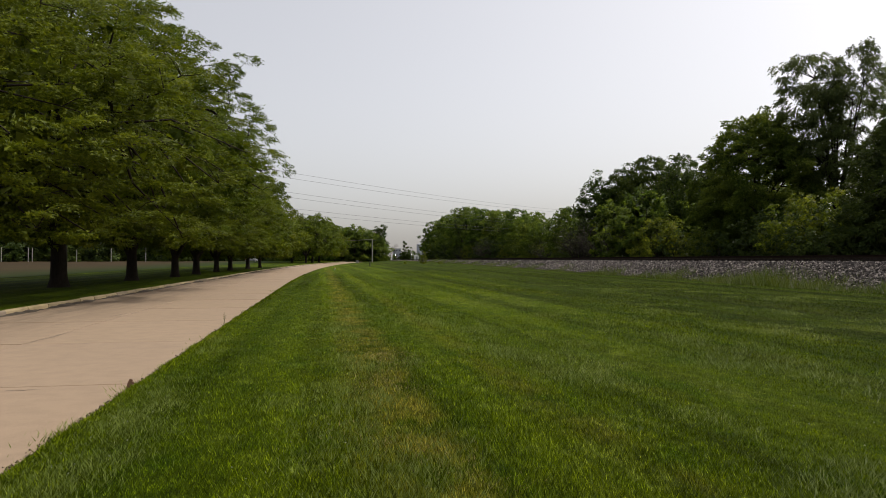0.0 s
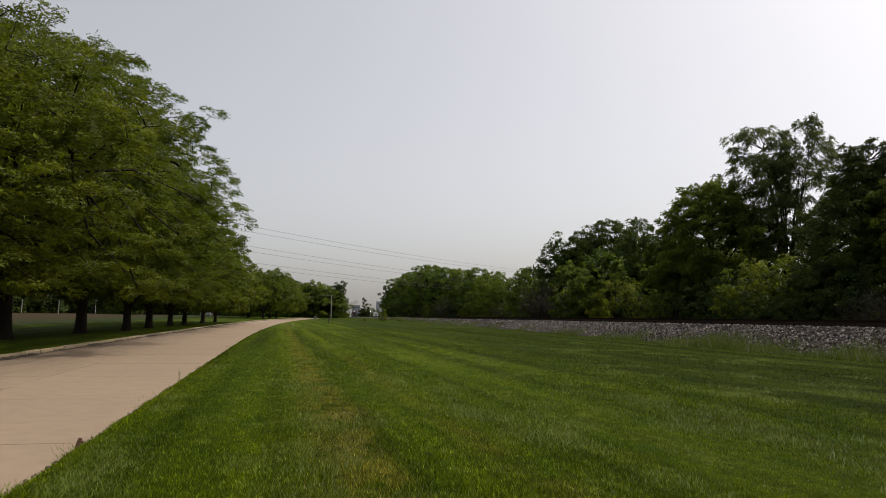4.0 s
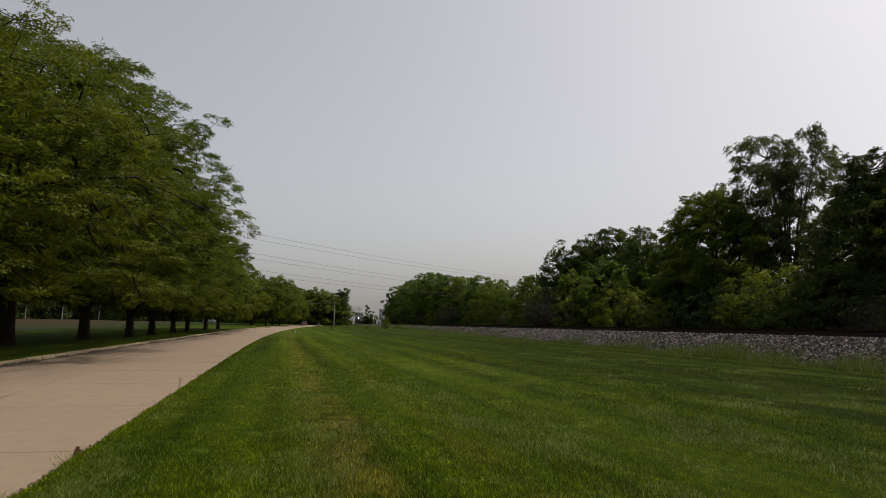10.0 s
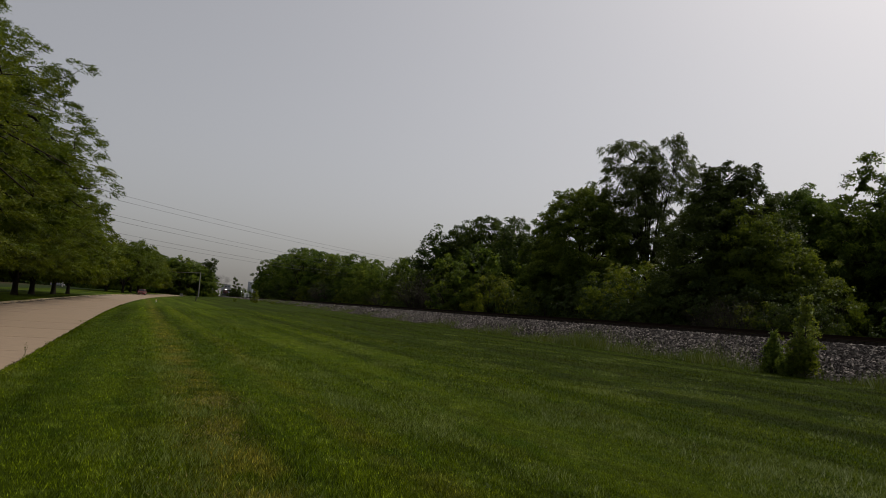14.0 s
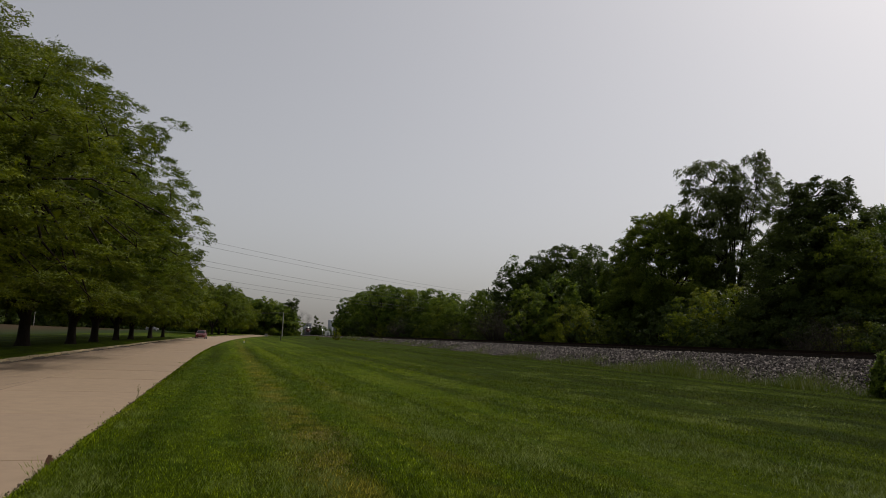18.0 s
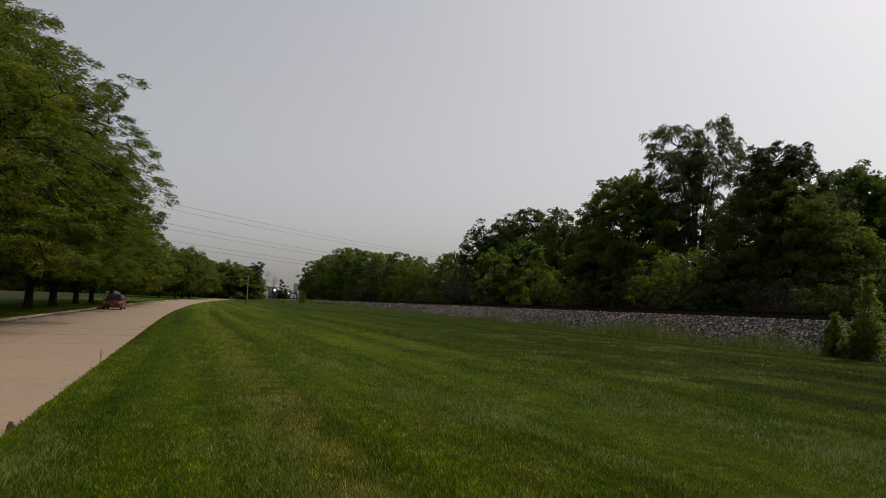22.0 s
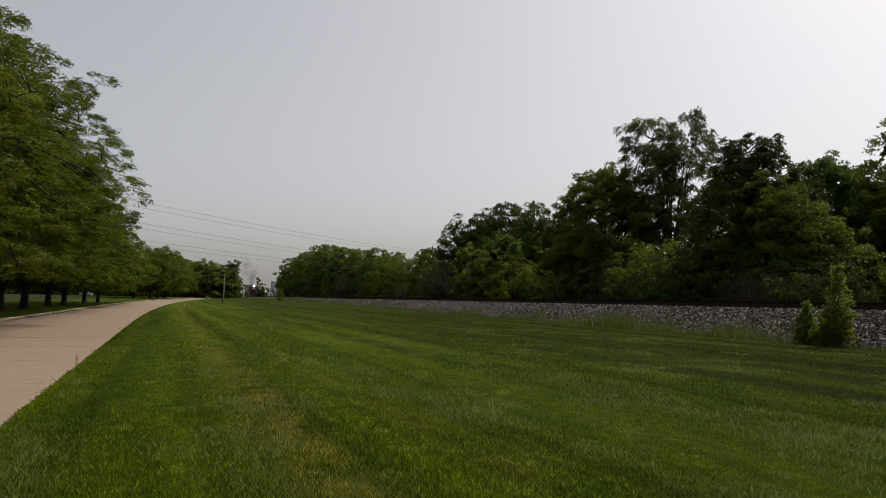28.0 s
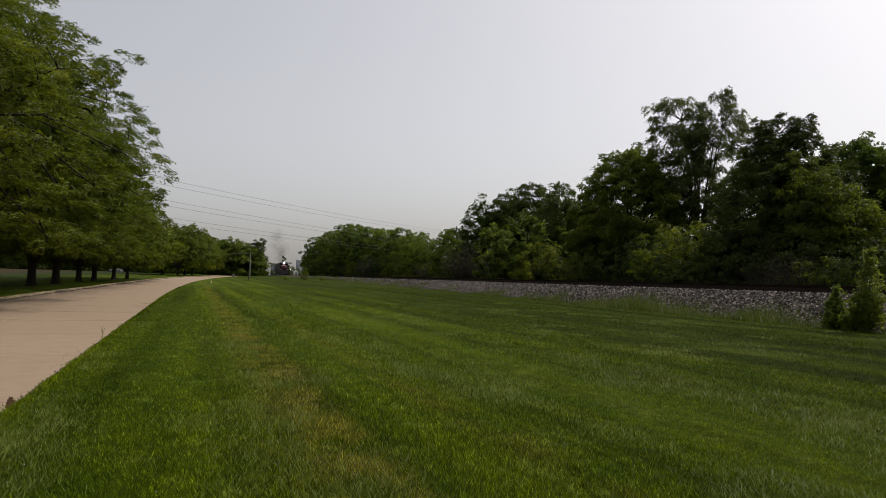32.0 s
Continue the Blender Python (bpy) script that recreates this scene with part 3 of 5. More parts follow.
    v[:, 2] = np.maximum(v[:, 2], 0.05)
    part("crown", leaf_mesh(name + "_crown", v, pf, leaf_mat), top, "crown of many small leaves")
    return tagged(top, label, "tree")


def put(proto, x, y, scale=1.0, turn=0.0, tall=1.0, z=None, label="", group="", first=[]):
    """Stands a tree at its place: the first time the tree itself, afterwards a copy."""
    zz = float(land(x, y)) if z is None else z
    m = Matrix.Translation((x, y, zz)) @ Matrix.Rotation(radians(turn), 4, "Z") @ Matrix.Diagonal((scale, scale, scale * tall, 1))
    if proto in first:
        ob = copy_thing(proto, Matrix())
    else:
        first.append(proto)
        ob = proto
    ob.matrix_basis = m
    return tagged(ob, label, "", group)


LOC = [tree("locust_tree", "tall honey locust with drooping yellow-green sprays beside the road", 11 + s, LOCUST, BARK, 19.5, 12.9, 3.3, 2600, 118, 0.56, (0.150, 0.036), 0.52, 0.25, flat=1.0, lean=0.02 + 0.02 * s, core=46000, spray=4, plate=0.36, wisp=0.22, fork=2.7, limbs=9, twigs=420, bough=(210, 1.35), shape=(1.35, 0.6), sag=0.06, fill=0.62, heart=9000) for s in range(2)]
LOC_MID = tree("locust_tree", "honey locust with drooping yellow-green sprays beside the road", 33, LOCUST, BARK, 19.0, 12.0, 3.4, 1300, 95, 0.62, (0.20, 0.053), 0.48, 0.25, flat=1.1, core=14000, spray=4, plate=0.38, wisp=0.18, fork=2.7, limbs=8, bough=(130, 1.4), shape=(1.35, 0.6), sag=0.06, fill=0.62, heart=4000)
LOC_FAR = tree("locust_tree", "honey locust with yellow-green crown along the road", 31, LOCUST, BARK, 18.0, 11.0, 3.2, 480, 54, 0.9, (0.42, 0.13), 0.40, 0.4, twigs=30, spray=3, plate=0.55, fork=2.6, core=4000, wisp=0.15, bough=(80, 1.5), shape=(1.15, 0.75), sag=0.1, fill=0.6)
# across, along, size, turn, height over width
for k, (x, y, sc, turn, tall) in enumerate([
        (-14.9, 26.6, 0.834, 20, 0.84), (-13.9, 39.4, 0.80, 340, 1.06), (-13.2, 50.8, 0.715, 300, 1.08),
        (-12.3, 60.5, 0.671, 161, 1.03), (-12.3, 70.2, 0.686, 208, 0.99), (-12.0, 81.1, 0.718, 255, 0.95),
        (-11.5, 88.9, 0.702, 302, 0.95), (-10.6, 100.6, 0.686, 349, 0.95), (-9.9, 111.5, 0.61, 36, 1.0)]):
    put(LOC[k % 2] if k < 3 else LOC_MID if k < 5 else LOC_FAR, x, y, sc, turn, tall, z=float(land(x, y)) + 0.13, group="trees in a row along the road")
for x, y, sc in [(-4.5, 186, 0.72), (-3.0, 200, 0.78), (-1.2, 214, 0.76), (-9.0, 205, 0.8)]:
    put(LOC_FAR, x, y, sc, 31 * y, z=float(land(x, y)) + 0.13, group="trees in a row along the road")

MAP = tree("maple_tree", "round leafy maple with bright green top behind the railway", 41, MAPLE, BARK, 14, 4.7, 3.0, 1000, 112, 0.55, (0.17, 0.065), 0.26, 0.35, limbs=6, core=16000, spray=2, wisp=0.12, bough=(80, 0.95), shape=(1.05, 0.95), sag=0.05, fill=0.75)
COT = tree("cottonwood_tree", "tall airy cottonwood with grey-green leaves and forked trunk", 42, GREY_LEAVES, BARK, 20, 5.2, 6.0, 620, 125, 0.48, (0.15, 0.055), 0.30, 0.9,
           lobes=[(-2.3, 0, 0.9, 2.2, 9.5, 18.4), (1.5, 0.5, 0.9, 2.6, 8.0, 18.6), (-0.4, -0.5, 0.9, 2.0, 7.0, 17.0)], limbs=9, spray=4, wisp=0.25, core=0, bough=(60, 0.95), shape=(1.1, 0.95), sag=0.3, twigs=260, fork=5.0, fill=0.45)
DRK = tree("dense_tree", "dense dark green tree with two pointed tops", 43, DARK_LEAVES, BARK, 13.8, 4.8, 1.0, 1100, 140, 0.45, (0.14, 0.05), 0.28, 0.35,
           lobes=[(-0.9, 0, 0.8, 1.2, 9.0, 13.2), (0.9, 0.3, 0.8, 1.2, 9.0, 13.3), (-1.0, 0, 0.8, 2.2, 3.5, 12.2), (1.0, 0.2, 0.8, 2.2, 3.5, 12.3), (-1.7, -0.8, 0.85, 3.0, 0.8, 9.6), (1.9, -0.6, 0.9, 3.2, 0.8, 8.8)], core=16000, spray=2, wisp=0.15, bough=(140, 0.8), shape=(1.2, 0.8), sag=0.1, fill=0.65)
OAK = tree("oak_tree", "leafy green woodland tree with uneven crown", 44, OAK_LEAVES, BARK, 14, 5.0, 2.0, 620, 58, 0.65, (0.22, 0.09), 0.28, 0.25,
           lobes=[(-2.0, 0.5, 0.8, 3.0, 4.0, 12.3), (2.0, -0.4, 0.8, 3.2, 4.0, 13.2), (0.2, 0, 0.8, 4.4, 1.5, 9.8)], core=9000, spray=2, wisp=0.12, bough=(66, 0.9), shape=(1.05, 0.95), sag=0.05, fill=0.78)
OAKN = tree("oak_tree", "leafy green woodland tree close behind the railway", 48, MAPLE, BARK, 14, 5.2, 1.2, 900, 88, 0.52, (0.155, 0.062), 0.28, 0.3,
            lobes=[(-2.4, 0.5, 0.8, 2.6, 4.5, 12.3), (2.2, -0.4, 0.8, 2.8, 4.0, 13.3), (0.2, 0, 0.8, 4.6, 1.0, 9.8), (-3.5, -1, 0.8, 2.2, 1.0, 7)], core=14000, spray=2, wisp=0.12, bough=(100, 0.9), shape=(1.1, 0.9), sag=0.06, fill=0.7)
SLOPE = tree("elm_tree", "yellow-green tree with a sloping crown close behind the railway", 58, BUSH_LEAVES, BARK, 11, 4.6, 0.6, 640, 84, 0.5, (0.15, 0.06), 0.2, 0.35,
             lobes=[(-2.2, 0.6, 0.85, 2.0, 4.5, 10.6), (-0.6, 0.0, 0.85, 2.6, 2.5, 9.0), (1.4, -0.4, 0.85, 2.8, 0.8, 7.0), (3.2, -0.8, 0.85, 2.0, 0.5, 4.8)], core=9000, spray=2, wisp=0.15, bough=(90, 0.85), shape=(1.15, 0.8), sag=0.1, fill=0.6)
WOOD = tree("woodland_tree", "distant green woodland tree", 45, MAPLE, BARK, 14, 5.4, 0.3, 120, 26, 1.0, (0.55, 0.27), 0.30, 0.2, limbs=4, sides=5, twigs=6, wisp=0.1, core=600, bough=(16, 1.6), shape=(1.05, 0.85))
WOODF = tree("woodland_tree", "distant dark green tree beyond the field", 50, DARK_LEAVES, BARK, 14, 5.8, 0.1, 90, 16, 1.2, (0.9, 0.5), 0.30, 0.2, limbs=3, sides=4, twigs=4, wisp=0.1, core=500, bough=(14, 1.8))
WOODN = tree("woodland_tree", "round green woodland tree along the railway", 49, MAPLE, BARK, 14, 5.6, 0.3, 260, 40, 0.75, (0.32, 0.15), 0.30, 0.2, limbs=4, sides=5, twigs=12, core=1800, wisp=0.1, bough=(34, 1.1), shape=(1.05, 0.85), fill=0.7)
BSH = tree("bush", "leafy green bush at the edge of the wood", 46, BUSH_LEAVES, BARK, 4.8, 2.6, 0.3, 140, 42, 0.38, (0.14, 0.06), 0.09, 0.3, limbs=5, twigs=30, core=900, spray=2, wisp=0.2, bough=(24, 0.7), shape=(1.2, 0.75), sag=0.15)
# dark twin of the bush: shade under the wood put into its leaves
DSH = tree("dark_bush", "bush at the foot of the wood, its shade put into dark leaves", 47, DARK_LEAVES, BARK, 4.8, 2.7, 0.2, 140, 38, 0.38, (0.15, 0.06), 0.09, 0.3, limbs=5, twigs=30, core=900, spray=2, wisp=0.2, bough=(24, 0.75), shape=(1.2, 0.75), sag=0.15)


def bare_shrub(name, label, seed):
    """A tangle of grey twigs with few dull leaves."""
    r = np.random.default_rng(seed)
    top = new(name)
    s, tips = Shape(), []
    for _ in range(70):
        az, reach, h = r.uniform(0, 6.28), r.uniform(0.3, 2.4), r.uniform(1.2, 3.0)
        t = np.linspace(0, 1, 5)[:, None]
        p = np.array([math.cos(az) * 0.25, math.sin(az) * 0.25, 0]) * (1 - t) + np.array([math.cos(az) * reach, math.sin(az) * reach, h]) * t
        p[:, 2] += 0.4 * np.sin(t[:, 0] * 2.6) - 0.5 * t[:, 0] ** 2 * reach / 2.4
        p += r.normal(0, 0.06, p.shape) * t
        s.tube(p, 0.022 * (1 - 0.8 * t[:, 0]), 4)
        for _ in range(5):
            k = r.integers(2, 5)
            e = p[k] + unit(r.normal(size=3) + [0, 0, 0.3]) * r.uniform(0.3, 0.8)
            s.tube([p[k], (p[k] + e) / 2 + r.normal(0, 0.04, 3), e], [0.010, 0.007, 0.003], 3)
            tips.append(e)
    part("stem", s.mesh(name + "_stem", TWIGS), top, "grey bare forked stem")
    tips = np.array(tips)
    idx = np.repeat(np.arange(len(tips)), r.poisson(6, len(tips)))
    way = unit(r.normal(size=(len(idx), 3)))
    v, pf = leaf_tris(r, tips[idx] + r.normal(0, 0.16, (len(idx), 3)), way, unit(tips[idx]), 0.085, 0.022)
    v[:, 2] = np.maximum(v[:, 2], 0.03)
    part("foliage", leaf_mesh(name + "_foliage", v, pf, DRY_LEAVES), top, "sparse dull leaves")
    return tagged(top, label, "shrub")


BARE = bare_shrub("bare_shrub", "tangled grey-brown shrub with few leaves", 51)


def polar(az, d):
    return d * math.sin(radians(az)), d * math.cos(radians(az))


# the wood behind the railway: bearing, distance, height over its model's, kind
for az, d, sc, tall, turn, proto in [
        (34.9, 68, 1.06, 0.97, 20, MAP), (40.2, 67, 1.06, 0.94, -40, COT), (46.1, 51, 1.12, 0.86, -46, DRK), (50.9, 60, 0.92, 1.0, 10, MAP), (49.3, 48, 0.92, 1.0, -49, SLOPE), (56.6, 58, 1.03, 1.02, 200, OAKN), (61.0, 52, 0.88, 1.0, 90, OAKN),
        (53.3, 66, 0.95, 0.98, 77, OAK), (66, 50, 0.95, 1.0, 140, OAK), (73, 48, 1.0, 1.0, 250, WOODN), (82, 45, 1.0, 1.0, 5, WOODN), (94, 46, 1.0, 1.0, 88, WOODN), (108, 50, 1.0, 1.0, 123, WOODN),
        (28.2, 88, 1.0, 1.0, 130, OAK), (26.0, 90, 1.0, 1.0, 300, OAK), (23.8, 92, 0.9, 1.04, 15, OAK), (20.6, 100, 0.62, 0.98, 160, WOODN), (20.7, 114, 0.68, 0.98, 60, WOODN), (30.3, 82, 0.93, 1.0, 205, OAK), (32.0, 84, 0.8, 1, 31, OAK),
        (37.0, 80, 0.75, 1.0, 12, WOODN), (43.5, 66, 0.7, 1.0, 44, WOODN), (49.5, 66, 0.75, 1.0, 111, WOODN), (58.0, 72, 0.95, 1.0, 9, WOODN), (64, 62, 0.85, 1, 70, WOODN)]:
    x, y = polar(az, d)
    put(proto, x, y, sc, turn, tall, z=float(land(x, y)) + 0.5, group="trees of the wood behind the railway")
r = np.random.default_rng(5)
for k in range(23):
    y = 100 + k * 5.2
    x = 35.5 + float(track_bend(y)) + r.uniform(-1.0, 4.5)
    put(WOODN, x, y, float(np.interp(y, [100, 124, 146, 170, 205, 235], [0.47, 0.67, 0.85, 0.93, 0.93, 0.81])) + r.uniform(-0.05, 0.05), r.uniform(0, 360), r.uniform(0.95, 1.03), z=float(land(x, y)) + 0.5, group="trees of the wood behind the railway")
for k in range(54):
    y = 14 + k * 3.9 + r.uniform(-1, 1)
    x = 33.0 + float(track_bend(y)) + r.uniform(-0.8, 2.4)
    pick = r.uniform()
    proto = DSH if y < 50 else BSH if pick < 0.25 else DSH if pick < 0.84 else BARE
    put(proto, x, y, r.uniform(0.65, 1.05) if proto is not BARE else r.uniform(0.9, 1.4), r.uniform(0, 360), r.uniform(0.85, 1.15), z=float(land(x, y)) + 0.45, group="bushes along the railway")
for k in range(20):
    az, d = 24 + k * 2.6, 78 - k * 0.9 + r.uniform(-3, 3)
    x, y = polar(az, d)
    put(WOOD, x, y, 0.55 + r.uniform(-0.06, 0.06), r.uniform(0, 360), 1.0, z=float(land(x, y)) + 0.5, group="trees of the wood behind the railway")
for az, d, sc, proto in ((21.5, 86, 1.7, BARE), (23.0, 82, 1.5, BARE), (24.6, 78, 1.4, BARE), (13.5, 138, 1.3, BARE), (46.2, 44.5, 1.0, BARE), (44.8, 46, 0.8, BARE), (47.4, 44.5, 0.62, BSH), (48.6, 43.6, 0.66, BSH), (46.8, 43.2, 0.9, BARE), (50.0, 43, 0.6, DSH), (51.6, 42, 0.6, DSH), (38.6, 54, 1.25, BSH), (39.8, 54, 1.3, BSH), (41.0, 53, 1.05, BSH), (37.4, 53, 0.7, DSH), (38.6, 50, 0.6, DSH), (41.0, 48.5, 0.6, DSH), (27.5, 71, 1.1, BSH), (26.0, 74, 1.0, BSH)):
    x, y = polar(az, d)
    put(proto, x, y, sc, az * 40, 1.0, z=float(land(x, y)) + 0.45, group="bushes along the railway")
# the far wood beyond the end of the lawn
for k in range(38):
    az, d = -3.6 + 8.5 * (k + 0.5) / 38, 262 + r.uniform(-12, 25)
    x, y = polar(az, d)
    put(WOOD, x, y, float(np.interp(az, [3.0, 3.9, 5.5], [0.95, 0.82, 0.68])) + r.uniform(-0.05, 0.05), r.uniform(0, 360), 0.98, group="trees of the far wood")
for k in range(46):
    az, d = -62 + 58 * (k + 0.5) / 46, 300 + r.uniform(-20, 40)
    x, y = polar(az, d)
    put(WOODF, x, y, 1.12 + r.uniform(-0.12, 0.12), r.uniform(0, 360), 1.0, group="trees beyond the field")
    x, y = polar(az + 0.63, d - 22)
    put(WOODF, x, y, 0.85, r.uniform(0, 360), 0.72, group="trees beyond the field")

# ---- road ----
road = new("road")
tagged(road, "pale concrete road in cast slabs with dark joints", "road", kind="structure")
bed_s = Shape()
yy = np.concatenate([np.arange(-120, 300, 6.0), [330, 380, 450]])
for lo, hi in zip(yy[:-1], yy[1:]):
    p = [(ROAD_L - 0.02 + float(bend(lo)), lo), (ROAD_R + 0.02 + float(bend(lo)), lo), (ROAD_R + 0.02 + float(bend(hi)), hi), (ROAD_L - 0.02 + float(bend(hi)), hi)]
    bed_s.add([(x, y, float(land(x, y)) - 0.008) for x, y in p], [[0, 1, 2, 3]])
part("road_bed", bed_s.mesh("road_bed", JOINT), road, "dirt-filled joints")


def slab_mesh(y0, y1, u0, u1, top, name, mat, thick=0.11, ch=0.006):
    """A slab that follows the road, with chamfered edges."""
    def at(u, y, dz):
        x = u + float(bend(y))
        return x, y, float(land(-6 + float(bend(y)), y)) + dz
    v = [at(u, y, top - thick) for u, y in ((u0, y0), (u1, y0), (u1, y1), (u0, y1))]
    v += [at(u, y, top - ch) for u, y in ((u0, y0), (u1, y0), (u1, y1), (u0, y1))]
    v += [at(u, y, top) for u, y in ((u0 + ch, y0 + ch), (u1 - ch, y0 + ch), (u1 - ch, y1 - ch), (u0 + ch, y1 - ch))]
    f = [(8, 9, 10, 11)] + [(a + k, a + (k + 1) % 4, a + 4 + (k + 1) % 4, a + 4 + k) for a in (0, 4) for k in range(4)]
    return mesh_np(name, v, f, mat)


JOINTS = 4.75
for k in range(-22, 62):
    y0, y1 = -0.15 + k * JOINTS, -0.15 + (k + 1) * JOINTS
    for u0, u1 in ((ROAD_L, -5.62), (-5.60, ROAD_R)):
        part("slab", slab_mesh(y0 + 0.022, y1 - 0.022, u0, u1, 0.0 + 0.004 * math.sin(k * 7.3 + u0), "slab", ROAD), road)
curb = new("curb")
tagged(curb, "worn concrete kerb in cast lengths along the road", "curb", kind="structure")
worn_rng = random.Random(61)
for k in range(-60, 180):
    y0, chip = k * 1.515, worn_rng.choice((0.0, 0.0, 0.0, 0.02, 0.06)) + worn_rng.uniform(0.008, 0.018)
    part("curb_stone", slab_mesh(y0 + chip, y0 + 1.515 - worn_rng.uniform(0.004, 0.02), ROAD_L - 0.17 - worn_rng.uniform(0, 0.012), ROAD_L - 0.004 - worn_rng.uniform(0, 0.015),
                                 0.155 + worn_rng.uniform(-0.014, 0.012), "curb_stone", CURB, 0.3, worn_rng.uniform(0.022, 0.045)), curb)


def gutter_dirt():
    """Leaf mould and grit swept against the kerb: a low wedge of uneven width, broken here and there."""
    v, f = [], []
    ys = np.arange(-80, 260, 0.22)
    for k, y in enumerate(ys):
        w = max(0.012, 0.11 + 0.10 * math.sin(y * 0.9) * math.sin(y * 0.37 + 1) + 0.05 * math.sin(y * 2.3) + worn_rng.uniform(-0.06, 0.10))
        x, z = ROAD_L - 0.03 + float(bend(y)), float(land(-6 + float(bend(y)), y))
        v += [(x, y, z + 0.012 + 0.28 * w), (x + 0.03 + w * 0.4, y, z + 0.010 + 0.12 * w), (x + 0.03 + w, y, z - 0.004)]
        if k:
            f += [(3 * k - 3 + j, 3 * k - 2 + j, 3 * k + 1 + j, 3 * k + j) for j in (0, 1)]
    return mesh_np("gutter_dirt", v, f, GUTTER)


tagged(new("gutter_dirt", gutter_dirt()), "dark brown grit and leaf mould along the kerb", "dirt", kind="stuff")

# ---- railway ----
ballast = new("ballast")
tagged(ballast, "grey crushed-stone railway bank", "ballast", kind="structure")
bs = Shape()
yb = np.concatenate([np.arange(-160, 300, 4.0), np.arange(300, 900, 20.0)])
prof = [(-3.95, None), (-1.75, RAIL_Z - 0.35), (1.75, RAIL_Z - 0.30), (3.4, 0.75)]
rows_ = []
for y in yb:
    c = TRACK + float(track_bend(y))
    rows_.append([(c + o, y, (min(float(land(c + o, y)), 1.2) - 0.05) if z is None else z) for o, z in prof])
vb = np.array(rows_).reshape(-1, 3)
i, j = np.meshgrid(np.arange(len(yb) - 1), np.arange(3), indexing="ij")
q = i * 4 + j
bs.add(vb, np.stack([q, q + 1, q + 5, q + 4], -1).reshape(-1, 4))
part("bank", bs.mesh("bank", BALLAST_BED), ballast)


def stone_cloud(n, seed, y0, y1, size, name):
    """Broken stones strewn over the bank's near slope and top."""
    r = np.random.default_rng(seed)
    y = y0 + (y1 - y0) * r.uniform(0, 1, n) ** 1.35
    t = r.uniform(-0.06, 1.1, n)
    c = TRACK + track_bend(y)
    g = np.minimum(land(c - 3.95, y), 1.2)
    x = c - 3.95 + 2.2 * np.clip(t, -0.3, 1) + np.where(t > 1, (t - 1) * 4, 0)
    z = g + (RAIL_Z - 0.39 - g) * np.clip(t, 0, 1)
    base = np.array([(-1, -1, -1), (1, -1, -1), (1, 1, -1), (-1, 1, -1), (-1, -1, 1), (1, -1, 1), (1, 1, 1), (-1, 1, 1)], float) * 0.5
    fc = np.array([(0, 3, 2, 1), (4, 5, 6, 7), (0, 1, 5, 4), (1, 2, 6, 5), (2, 3, 7, 6), (3, 0, 4, 7)])
    s = size * r.uniform(0.5, 1.5, (n, 1, 1)) * r.uniform(0.6, 1.2, (n, 1, 3))
    v = base[None] * s * (1 + r.uniform(-0.35, 0.35, (n, 8, 3)))
    q1 = unit(r.normal(size=(n, 3)))
    q2 = unit(np.cross(q1, r.normal(size=(n, 3))))
    q3 = np.cross(q1, q2)
    v = v[..., 0:1] * q1[:, None] + v[..., 1:2] * q2[:, None] + v[..., 2:3] * q3[:, None]
    v += np.stack([x, y, z + size * 0.2], -1)[:, None]
    return mesh_np(name, v.reshape(-1, 3), (fc[None] + 8 * np.arange(n)[:, None, None]).reshape(-1, 4), BALLAST)


tagged(part("stones", stone_cloud(30000, 3, 2, 75, 0.076, "stones"), ballast), kind="stuff")
tagged(part("stones", stone_cloud(8000, 4, 60, 230, 0.11, "stones_far"), ballast), kind="stuff")
track = new("railway_track")
tagged(track, "single railway track with rusty rails on timber ties", "railway track", kind="structure")
RP = [(-0.07, 0.0), (0.07, 0.0), (0.07, 0.015), (0.012, 0.04), (0.012, 0.13), (0.036, 0.14), (0.036, 0.172), (-0.036, 0.172), (-0.036, 0.14), (-0.012, 0.13), (-0.012, 0.04), (-0.07, 0.015)]
yr = np.concatenate([np.arange(-160, 150, 10.0), np.arange(150, 300, 4.0), np.arange(300, 900, 30.0)])
for side in (-0.755, 0.755):
    v = np.array([[(TRACK + float(track_bend(y)) + side + o, y, RAIL_Z - 0.172 + h) for o, h in RP] for y in yr]).reshape(-1, 3)
    k = len(RP)
    i, j = np.meshgrid(np.arange(len(yr) - 1), np.arange(k), indexing="ij")
    f = np.stack([i * k + j, i * k + (j + 1) % k, (i + 1) * k + (j + 1) % k, (i + 1) * k + j], -1).reshape(-1, 4)
    rail = part("rail", mesh_np("rail", v, f, RAIL), track)
    rail.data.materials.append(RAIL_TOP)
    for p in rail.data.polygons:
        if p.normal.z > 0.95 and p.center.z > RAIL_Z - 0.01:
            p.material_index = 1
tie_me = from_bm("tie", box_bm(-1.3, 1.3, -0.11, 0.11, -0.17, 0.0, 0.012), TIE)
for k in range(230):
    y = -6 + k * 0.56
    part("tie", tie_me, track, m=pose(TRACK + float(track_bend(y)), y, RAIL_Z - 0.185 + 0.006 * math.sin(k * 5.1), 0, 0, 1.5 * math.sin(k * 3.7)))

# ---- field and things beyond the row of trees ----
fs = Shape()
fy = np.arange(-100, 341, 20.0)
fu = np.array([-25, -60, -120, -200, -320], float)
vv = [(u + float(bend(y)) * math.exp(-abs(u + 5) / 400), y, float(land(u, y)) + 0.16) for y in fy for u in fu]
i, j = np.meshgrid(np.arange(len(fy) - 1), np.arange(len(fu) - 1), indexing="ij")
q = i * len(fu) + j
